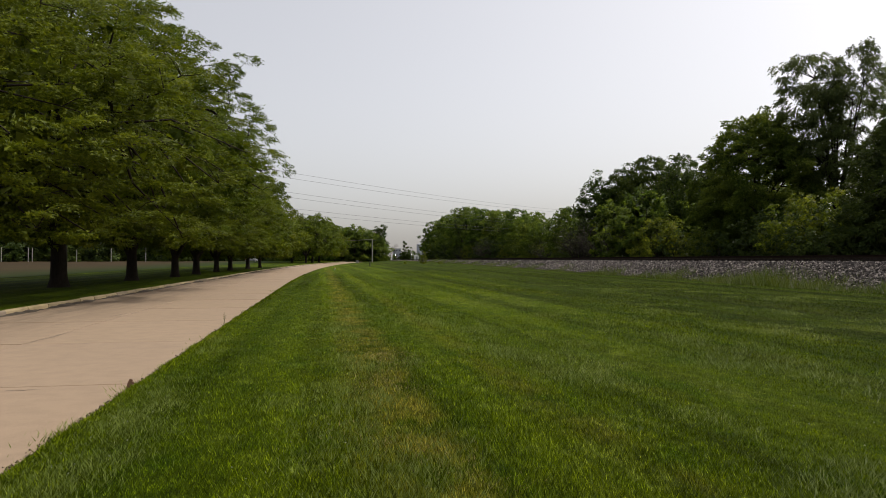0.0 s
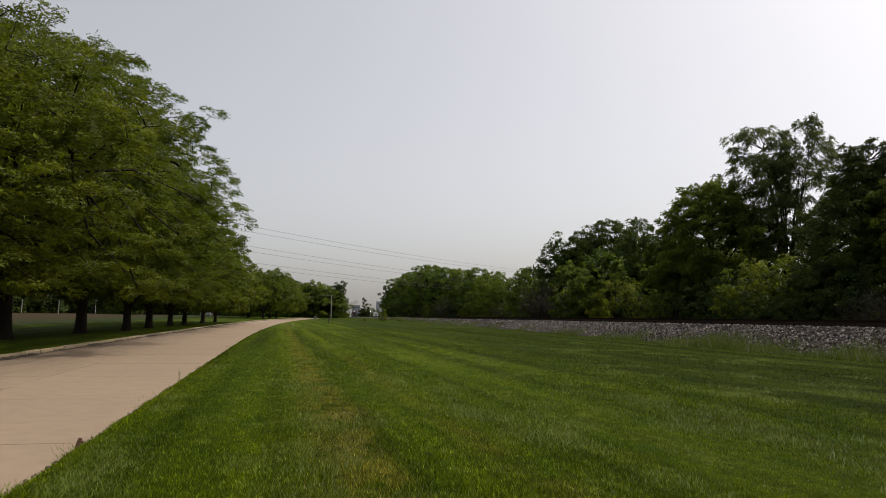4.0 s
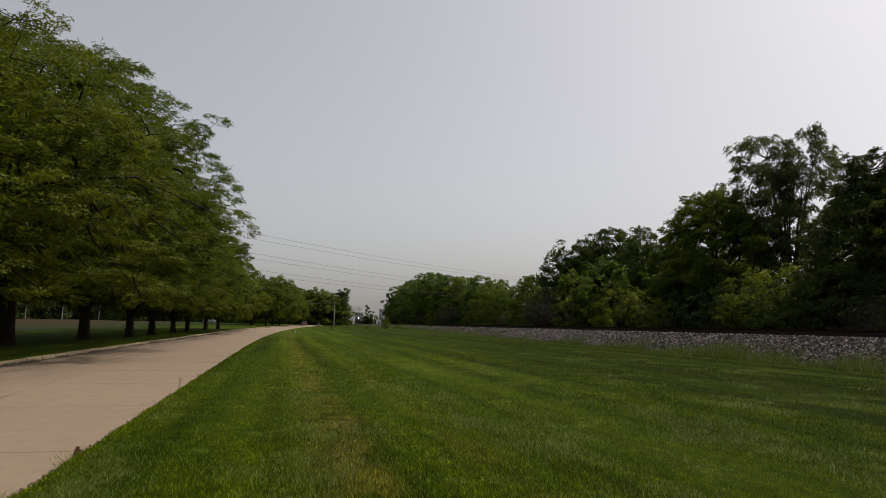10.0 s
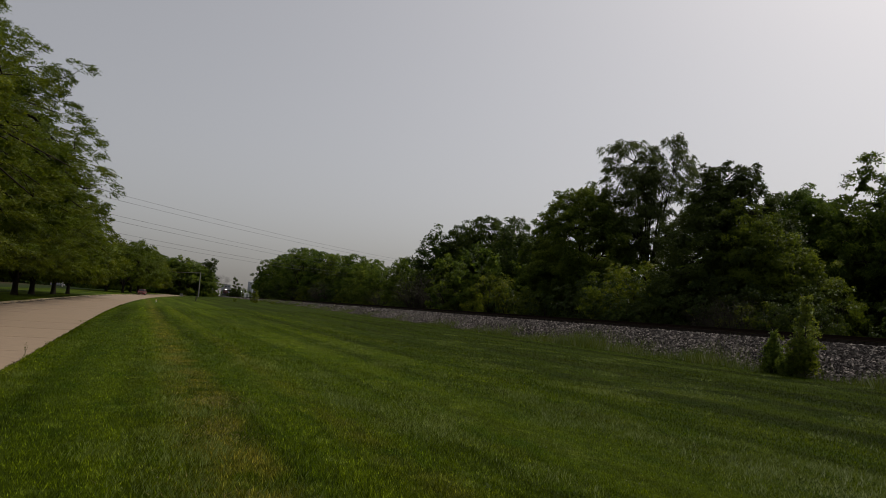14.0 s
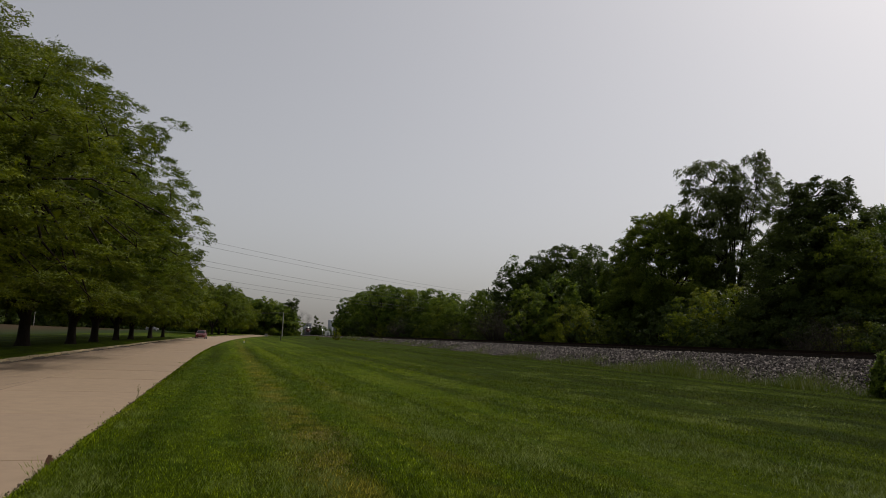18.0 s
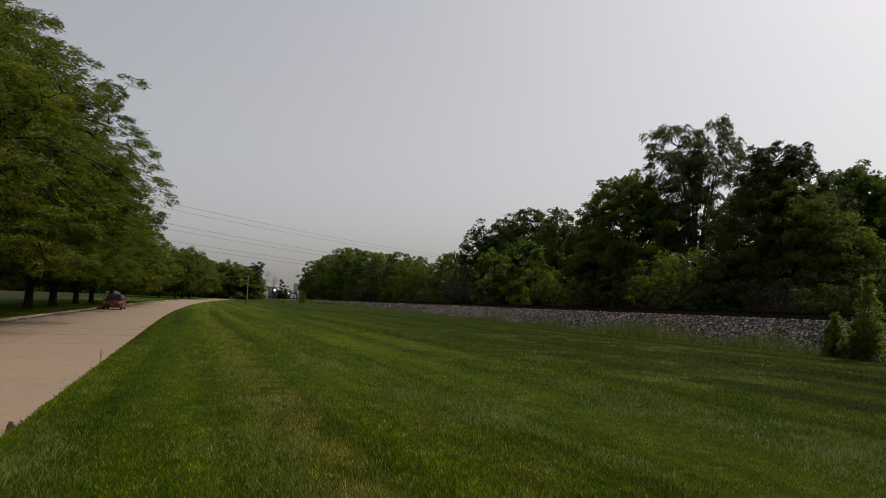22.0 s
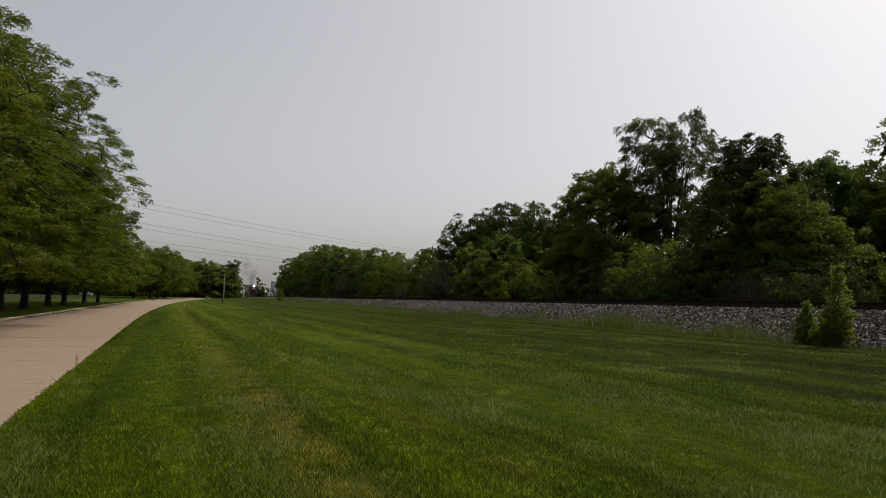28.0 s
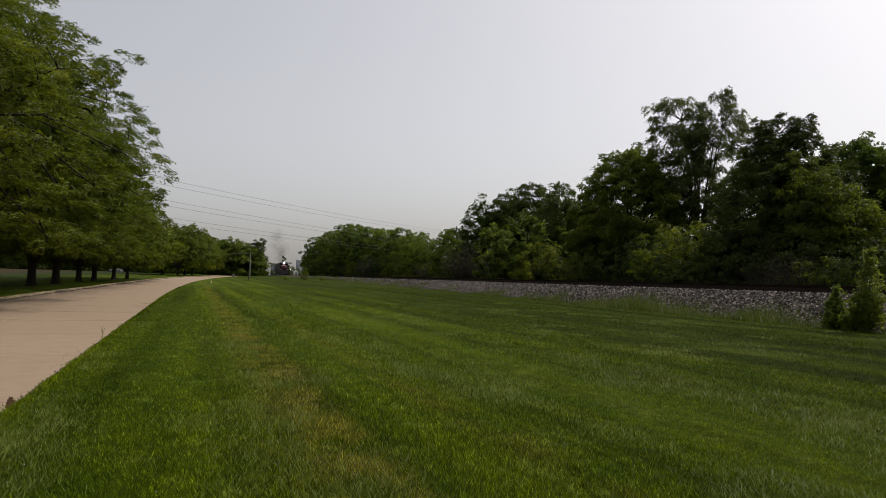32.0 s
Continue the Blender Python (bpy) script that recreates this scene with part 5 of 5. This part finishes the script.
def block(name, label, az, d, w, dep, h, cols, rows):
    b = new(name)
    x, y = polar(az, d)
    b.matrix_basis = pose(x, y, 0.5, 0, 0, -az)
    part("wall", from_bm("wall", box_bm(-w / 2, w / 2, 0, dep, 0, h, 0.05), GREY_WALL), b)
    part("roof", from_bm("roof", box_bm(-w / 2 - 0.2, w / 2 + 0.2, -0.2, dep + 0.2, h, h + 0.4, 0.05), ROOFING), b)
    for c in range(cols):
        for rr in range(rows):
            xc, zc = -w / 2 + w * (c + 0.5) / cols, h * (rr + 0.6) / rows
            wd = part("window", from_bm("window", box_bm(xc - 0.7, xc + 0.7, -0.08, 0.02, zc - 0.6, zc + 0.5, 0.02), GREY_WALL), b)
            part("pane", from_bm("pane", box_bm(xc - 0.6, xc + 0.6, -0.1, -0.07, zc - 0.5, zc + 0.4), PANE), wd)
    return tagged(b, label, "building")


block("industrial_building", "far grey industrial building beyond the track", 6.12, 720, 8.5, 10, 12.5, 3, 3)
block("industrial_building", "far low grey building beyond the track", 6.9, 700, 12, 10, 6, 3, 1)


def silo(az, d, rad, h):
    s = new("silo")
    x, y = polar(az, d)
    s.matrix_basis = pose(x, y, 0.5)
    part("drum", from_bm("drum", cyl_bm((0, 0, 0), (0, 0, h), rad, rad, 24), GREY_WALL, True), s)
    part("roof", from_bm("roof", cyl_bm((0, 0, h), (0, 0, h + rad * 0.4), rad * 1.03, 0.3, 24), STEEL), s)
    return tagged(s, "tall pale grey silo in the distance", "silo", "silos")


silo(8.0, 640, 2.5, 15.5)
silo(8.45, 645, 2.5, 15.0)

# ---- vehicles ----
TYRE, RIM, GLASS = plain("tyre", (0.022, 0.022, 0.024), 0.85), plain("alloy_rim", (0.5, 0.5, 0.52), 0.35, 0.9), plain("tinted_glass", (0.012, 0.014, 0.016), 0.08, 0, 0.1, 1, 0)
GLASS.node_tree.nodes["Principled BSDF"].inputs["Specular IOR Level"].default_value = 0.12
CHROME, LENS, TAIL = plain("chrome", (0.7, 0.7, 0.7), 0.2, 1.0, 0.05, 3, 0), plain("lamp_lens", (0.75, 0.75, 0.72), 0.1, 0, 0.05, 3, 0), plain("tail_lens", (0.4, 0.02, 0.02), 0.2)
BLACK = plain("black_plastic", (0.025, 0.025, 0.027), 0.6)


def car_paint(name, colour):
    m = plain(name, colour, 0.35, 0.0, 0.08, 3, 0)
    m.node_tree.nodes["Principled BSDF"].inputs["Coat Weight"].default_value = 0.25
    return m


def loft(stations, name, mat, seg=3):
    """Rounded-box rings (y, half width, bottom, top, corner) joined along y."""
    rings = []
    for y, w, z0, z1, c in stations:
        ring = []
        for cx, cz, a0 in ((w - c, z1 - c, 0), (-w + c, z1 - c, 90), (-w + c, z0 + c, 180), (w - c, z0 + c, 270)):
            for k in range(seg + 1):
                an = radians(a0 + 90 * k / seg)
                ring.append((cx + c * math.cos(an), y, cz + c * math.sin(an)))
        rings.append(ring)
    m = len(rings[0])
    bm = bmesh.new()
    vs = [[bm.verts.new(p) for p in ring] for ring in rings]
    for a, b in zip(vs[:-1], vs[1:]):
        for k in range(m):
            bm.faces.new((a[k], a[(k + 1) % m], b[(k + 1) % m], b[k]))
    bm.faces.new(vs[0][::-1])
    bm.faces.new(vs[-1])
    bmesh.ops.recalc_face_normals(bm, faces=bm.faces)
    return from_bm(name, bm, mat, True)


VAN = 0.80


def minivan(label, paint):
    """Nose towards -y."""
    v = new("minivan")
    part("body", loft([(-2.52, 0.72, 0.34, 0.70, 0.1), (-2.44, 0.86, 0.26, 0.84, 0.12), (-2.2, 0.94, 0.22, 0.95, 0.12), (-1.5, 0.975, 0.22, 1.05, 0.12), (-1.15, 0.985, 0.22, 1.11, 0.1), (0.2, 0.99, 0.22, 1.14, 0.08), (1.9, 0.985, 0.22, 1.15, 0.1),
                       (2.36, 0.95, 0.26, 1.13, 0.12), (2.5, 0.86, 0.34, 1.06, 0.12)], "van_body", paint), v)
    lo = [(-0.92, -1.42, 1.09), (0.92, -1.42, 1.09), (0.93, 2.42, 1.12), (-0.93, 2.42, 1.12)]
    hi = [(-0.70, -0.30, 1.74), (0.70, -0.30, 1.74), (0.72, 2.18, 1.77), (-0.72, 2.18, 1.77)]
    bm = bmesh.new()
    vs = [bm.verts.new(p) for p in lo + hi]
    for f in ((0, 1, 5, 4), (1, 2, 6, 5), (2, 3, 7, 6), (3, 0, 4, 7), (4, 5, 6, 7), (3, 2, 1, 0)):
        bm.faces.new([vs[k] for k in f])
    bmesh.ops.bevel(bm, geom=list(bm.edges), offset=0.07, segments=3, affect="EDGES")
    part("cabin", from_bm("cabin", bm, paint, True), v)

    def pane(name, a, b, s0, s1, t0, t1, out):
        """A window on the cabin's wall between corners a and b."""
        la, lb, ha, hb = (Vector(p) for p in (lo[a], lo[b], hi[a], hi[b]))
        o = Vector(out)
        pts = [la.lerp(lb, s).lerp(ha.lerp(hb, s), t) for s, t in ((s0, t0), (s1, t0), (s1, t1), (s0, t1))]
        bm = bmesh.new()
        f0, f1 = [bm.verts.new(p + o * 0.012) for p in pts], [bm.verts.new(p - o * 0.02) for p in pts]
        bm.faces.new(f0)
        for k in range(4):
            bm.faces.new((f0[k], f1[k], f1[(k + 1) % 4], f0[(k + 1) % 4]))
        bmesh.ops.recalc_face_normals(bm, faces=bm.faces)
        part(name, from_bm(name, bm, GLASS), v)

    pane("windshield", 0, 1, 0.07, 0.93, 0.08, 0.92, (0, -0.55, 0.83))
    pane("rear_window", 2, 3, 0.1, 0.9, 0.2, 0.9, (0, 0.95, 0.3))
    for a, b, ox in ((1, 2, 1), (3, 0, -1)):
        for s0, s1 in ((0.10, 0.33), (0.36, 0.62), (0.65, 0.93)):
            s0, s1 = (s0, s1) if ox > 0 else (1 - s1, 1 - s0)
            pane("side_window", a, b, s0, s1, 0.15, 0.88, (ox * 0.95, 0, 0.3))
    gr = part("grille", from_bm("grille", box_bm(-0.48, 0.48, -2.53, -2.42, 0.62, 0.80, 0.02), BLACK), v)
    for z in (0.65, 0.71, 0.77):
        part("slat", from_bm("slat", box_bm(-0.47, 0.47, -2.55, -2.52, z - 0.012, z + 0.012, 0.004), CHROME), gr)
    part("air_intake", from_bm("air_intake", box_bm(-0.6, 0.6, -2.53, -2.4, 0.34, 0.46, 0.02), BLACK), v)
    part("plate", from_bm("plate", box_bm(-0.16, 0.16, -2.56, -2.53, 0.49, 0.57, 0.005), CHROME), v)
    for s in (-1, 1):
        part("headlight", from_bm("headlight", box_bm(min(s * 0.58, s * 0.87), max(s * 0.58, s * 0.87), -2.52, -2.2, 0.67, 0.82, 0.06), LENS), v, "clear headlight")
        part("fog_lamp", from_bm("fog_lamp", cyl_bm((s * 0.68, -2.47, 0.42), (s * 0.68, -2.40, 0.42), 0.06, 0.06, 12), LENS), v)
        part("tail_light", from_bm("tail_light", box_bm(min(s * 0.74, s * 0.93), max(s * 0.74, s * 0.93), 2.36, 2.49, 0.8, 1.2, 0.04), TAIL), v, "red tail light")
        part("mirror", from_bm("mirror", box_bm(min(s * 0.98, s * 1.16), max(s * 0.98, s * 1.16), -1.0, -0.88, 1.10, 1.25, 0.03), paint), v)
        part("sill", from_bm("sill", box_bm(min(s * 0.95, s * 1.0), max(s * 0.95, s * 1.0), -1.05, 1.1, 0.2, 0.3, 0.015), BLACK), v)
        for y in (-1.5, 1.55):
            part("wheel_arch", from_bm("wheel_arch", cyl_bm((s * 0.80, y, 0.36), (s * 0.992, y, 0.36), 0.41, 0.40, 24), BLACK), v)
            bm = cyl_bm((-0.11, 0, 0), (0.11, 0, 0), 0.34, 0.34, 28)
            bmesh.ops.bevel(bm, geom=[e for e in bm.edges if abs(e.verts[0].co.x - e.verts[1].co.x) < 1e-4], offset=0.03, segments=2, affect="EDGES")
            w = part("wheel", from_bm("tyre", bm, TYRE, True), v, "black tyre with alloy rim", pose(s * 0.90, y, 0.34))
            part("rim", from_bm("rim", cyl_bm((s * 0.06, 0, 0), (s * 0.118, 0, 0), 0.22, 0.20, 20), BLACK), w)
            for k in range(5):
                an = radians(72 * k)
                c, sn = math.cos(an), math.sin(an)
                bm = box_bm(min(s * 0.10, s * 0.128), max(s * 0.10, s * 0.128), -0.03, 0.03, 0.03, 0.21, 0.006)
                bmesh.ops.rotate(bm, verts=bm.verts, cent=(0, 0, 0), matrix=Matrix.Rotation(an, 3, "X"))
                part("spoke", from_bm("spoke", bm, RIM), w)
    for c in v.children_recursive:
        c.data.transform(Matrix.Diagonal((VAN, VAN, VAN, 1)))
        c.location *= VAN
    return tagged(v, label, "minivan")


RED = car_paint("dark_red_paint", (0.10, 0.004, 0.008))
van = minivan("dark red minivan driving along the concrete road", RED)
SILVER = car_paint("silver_paint", (0.22, 0.22, 0.22))
for az, d, turn, paint, lab in ((-5.7, 246, 80, SILVER, "silver minivan parked beyond the trees"),):
    x, y = polar(az, d)
    pk = minivan(lab, paint)
    pk.matrix_basis = pose(x, y, float(land(x, y)) + 0.17, 0, 0, turn)

LOCO_RED, LOCO_DARK, GRILL = plain("red_loco_paint", (0.055, 0.012, 0.010), 0.5), plain("black_loco_paint", (0.03, 0.028, 0.028), 0.6), plain("dark_grille", (0.05, 0.05, 0.05), 0.7)
HEAD = glow("headlight_beam", (1.0, 0.93, 0.82), 120)


def truck_set(parent, y, axles, spread):
    """A bogie frame with its wheels."""
    t = part("truck_frame", from_bm("truck_frame", box_bm(-1.15, 1.15, y - spread - 0.6, y + spread + 0.6, 0.42, 0.85, 0.06), LOCO_DARK), parent)
    for k in range(axles):
        yy_ = y - spread + 2 * spread * k / max(1, axles - 1)
        for s in (-0.755, 0.755):
            part("wheel", from_bm("wheel", cyl_bm((s - 0.07, yy_, 0.5), (s + 0.07, yy_, 0.5), 0.5, 0.5, 20), STEEL), t)


loco = new("locomotive")
part("frame", from_bm("frame", box_bm(-1.5, 1.5, -9.0, 9.0, 1.15, 1.55, 0.04), LOCO_DARK), loco)
part("pilot", from_bm("pilot", box_bm(-1.45, 1.45, -9.35, -9.0, 0.2, 1.5, 0.08), LOCO_DARK), loco, "black snowplough pilot")
part("short_hood", loft([(-8.7, 0.95, 1.55, 3.05, 0.25), (-8.5, 1.0, 1.55, 3.2, 0.25), (-6.9, 1.0, 1.55, 3.3, 0.2)], "short_hood", LOCO_RED), loco)
part("cab", from_bm("cab", box_bm(-1.52, 1.52, -6.95, -4.6, 1.55, 4.35, 0.12), LOCO_RED), loco)
part("cab_roof", loft([(-7.05, 1.3, 4.30, 4.58, 0.1), (-4.55, 1.3, 4.30, 4.58, 0.1)], "cab_roof", LOCO_DARK), loco)
for s in (-1, 1):
    part("windshield", from_bm("windshield", box_bm(min(s * 0.35, s * 1.3), max(s * 0.35, s * 1.3), -6.98, -6.93, 3.4, 4.05, 0.02), GLASS), loco)
    part("side_window", from_bm("side_window", box_bm(s * 1.53 - 0.015, s * 1.53 + 0.015, -6.4, -5.1, 3.3, 4.0, 0.005), GLASS), loco)
    part("number_board", from_bm("number_board", box_bm(min(s * 0.5, s * 1.15), max(s * 0.5, s * 1.15), -7.05, -6.95, 4.12, 4.32, 0.01), WHITE_PAINT), loco)
    part("ditch_light", from_bm("ditch_light", cyl_bm((s * 1.05, -9.2, 1.75), (s * 1.05, -9.02, 1.75), 0.13, 0.13, 14), LENS), loco)
    rl = part("handrail", from_bm("handrail", cyl_bm((s * 1.45, -4.5, 2.55), (s * 1.45, 8.7, 2.55), 0.025, 0.025, 6), STEEL), loco)
    for k in range(9):
        part("stanchion", from_bm("stanchion", cyl_bm((s * 1.45, -4.4 + 1.62 * k, 1.5), (s * 1.45, -4.4 + 1.62 * k, 2.55), 0.02, 0.02, 6), STEEL), rl)
    part("step", from_bm("step", box_bm(min(s * 1.1, s * 1.5), max(s * 1.1, s * 1.5), -9.0, -8.6, 0.4, 0.46, 0.01), LOCO_DARK), loco)
part("long_hood", from_bm("long_hood", box_bm(-0.95, 0.95, -4.6, 8.6, 1.55, 4.1, 0.15), LOCO_RED), loco)
part("radiator", from_bm("radiator", box_bm(-1.35, 1.35, 5.2, 8.2, 3.4, 4.35, 0.12), GRILL), loco)
part("exhaust_stack", from_bm("exhaust_stack", box_bm(-0.35, 0.35, -0.6, 0.3, 4.1, 4.5, 0.05), LOCO_DARK), loco)
for k in range(3):
    part("fan", from_bm("fan", cyl_bm((0, 5.7 + k * 1.0, 4.35), (0, 5.7 + k * 1.0, 4.5), 0.45, 0.45, 18), LOCO_DARK), loco)
part("fuel_tank", from_bm("fuel_tank", box_bm(-1.35, 1.35, -2.4, 2.4, 0.25, 1.15, 0.2), LOCO_DARK), loco)
hb = part("headlight_housing", from_bm("headlight_housing", box_bm(-0.42, 0.42, -7.2, -6.9, 4.0, 4.45, 0.06), LOCO_DARK), loco)
for z in (4.12, 4.34):
    part("headlight", from_bm("headlight", cyl_bm((0, -7.26, z), (0, -7.2, z), 0.17, 0.17, 16), HEAD), hb, "bright lit headlight")
truck_set(loco, -5.8, 3, 1.8)
truck_set(loco, 5.8, 3, 1.8)
tagged(loco, "dark red diesel locomotive with its headlight lit on the track", "locomotive")

HOPPER = plain("grey_hopper_paint", (0.16, 0.155, 0.15), 0.6)
hop = new("hopper_wagon")
part("body", loft([(-7.4, 1.2, 1.6, 4.3, 0.15), (-6.6, 1.55, 1.3, 4.5, 0.3), (6.6, 1.55, 1.3, 4.5, 0.3), (7.4, 1.2, 1.6, 4.3, 0.15)], "hopper_body", HOPPER), hop)
part("underframe", from_bm("underframe", box_bm(-1.3, 1.3, -7.8, 7.8, 1.0, 1.35, 0.05), LOCO_DARK), hop)
for k in range(9):
    for s in (-1, 1):
        part("rib", from_bm("rib", box_bm(s * 1.58 - 0.04, s * 1.58 + 0.04, -6.2 + 1.55 * k, -6.08 + 1.55 * k, 1.5, 4.2, 0.01), HOPPER), hop)
part("roof_walk", from_bm("roof_walk", box_bm(-0.35, 0.35, -7, 7, 4.52, 4.58, 0.01), STEEL), hop)
truck_set(hop, -5.6, 2, 0.9)
truck_set(hop, 5.6, 2, 0.9)
tagged(hop, "grey covered hopper wagon behind the locomotive", "wagon", "wagons of the train")
wagons = [hop] + [copy_thing(hop, Matrix()) for _ in range(5)]

# exhaust: a few soft round veils that hang over the engine and thin out to their rims
SMOKE, sn, sl, sb = material("exhaust_smoke", 1.0)
sb.inputs["Base Color"].default_value = (0.20, 0.175, 0.15, 1)
tp, sm, thick, wisp = sn.new("ShaderNodeBsdfTransparent"), sn.new("ShaderNodeMixShader"), sn.new("ShaderNodeAttribute"), sn.new("ShaderNodeMath")
thick.attribute_name, wisp.operation = "thick", "MULTIPLY"
sl.new(thick.outputs["Fac"], wisp.inputs[0])
sl.new(ramp(sn, sl, noise_tex(sn, sl, sn.new("ShaderNodeTexCoord").outputs["Object"], 0.5, 4.0), [(0.3, (0.05, 0.05, 0.05)), (0.7, (0.32, 0.32, 0.32))]), wisp.inputs[1])
sl.new(wisp.outputs[0], sm.inputs[0])
sl.new(tp.outputs[0], sm.inputs[1])
sl.new(sb.outputs[0], sm.inputs[2])
sl.new(sm.outputs[0], sn["Material Output"].inputs["Surface"])
puffs = []
for k, size in enumerate((1.6, 2.2, 2.9, 3.6)):
    r = np.random.default_rng(100 + k)
    v, f, th = [], [], []
    for c in r.normal(0, size * 0.45, (3, 3)):
        way = unit(np.array([r.normal(0, 0.35), -1.0, r.normal(0, 0.35)]))
        e1 = unit(np.cross(way, [0, 0, 1.0]))
        e2 = np.cross(e1, way)
        o = len(v)
        v.append(c)
        th.append(1.0)
        for ring, tk in ((0.5, 0.55), (1.0, 0.0)):
            for q in range(14):
                an = 2 * math.pi * q / 14
                rad = size * ring * (1 + 0.2 * math.sin(3 * an + k) * ring)
                v.append(c + e1 * rad * math.cos(an) + e2 * rad * math.sin(an) * 0.85)
                th.append(tk)
        f += [(o, o + 1 + q, o + 1 + (q + 1) % 14) for q in range(14)]
        for q in range(14):
            p0, p1 = o + 1 + q, o + 1 + (q + 1) % 14
            f += [(p0, p0 + 14, p1 + 14), (p0, p1 + 14, p1)]
    me = mesh_np("exhaust_smoke", np.array(v), np.array(f), SMOKE)
    me.attributes.new("thick", "FLOAT", "POINT").data.foreach_set("value", np.array(th, np.float32))
    puffs.append(tagged(new("exhaust_smoke", me), "thin grey exhaust smoke over the locomotive", "smoke", "puffs of smoke"))


# ---- what moves ----
def on_track(y):
    """The pose of a wagon on the rails at y, nose towards -y."""
    dx = float(track_bend(y + 1) - track_bend(y - 1)) / 2
    return pose(TRACK + float(track_bend(y)), y, RAIL_Z, 0, 0, -math.degrees(math.atan(dx)))


def on_lane(t):
    y = 44.8 + 13.0 * (24.0 - t)
    x = -7.65 + float(bend(y))
    dx = float(bend(y + 1) - bend(y - 1)) / 2
    return pose(x, y, float(land(-6 + float(bend(y)), y)) + 0.005, 0, 0, -math.degrees(math.atan(dx)))


def motions():
    times = [2.0 * k for k in range(17)]
    nose = [252 + 12.2 * (32 - t) for t in times]
    walk(loco, [(t, on_track(y + 7.2)) for t, y in zip(times, nose)])
    for k, w in enumerate(wagons):
        walk(w, [(t, on_track(y + 25.2 + 16.0 * k)) for t, y in zip(times, nose)])
    for k, p in enumerate(puffs):
        up, lag = 5.6 + 2.2 * k, 6 + 5.0 * k
        walk(p, [(t, Matrix.Translation((0.5 * k - 0.6, lag, up)) @ on_track(y + 4) @ pose(0, 0, 0, 0, 4 * t, 0)) for t, y in zip(times, nose)])
    walk(van, [(t, on_lane(t)) for t in times])
    roll = math.degrees(13.0 / (0.34 * VAN)) / FPS
    for w in [c for c in van.children if c.name.startswith("wheel") and not c.name.startswith("wheel_arch")]:
        here = w.matrix_basis.translation.copy()
        frames = [0] + list(range(360, 781)) + [960]
        turns = [0.0] + [roll * k for k in range(421)] + [roll * 420]
        walk(w, [(f / FPS, pose(*here, a)) for f, a in zip(frames, turns)])


motions()
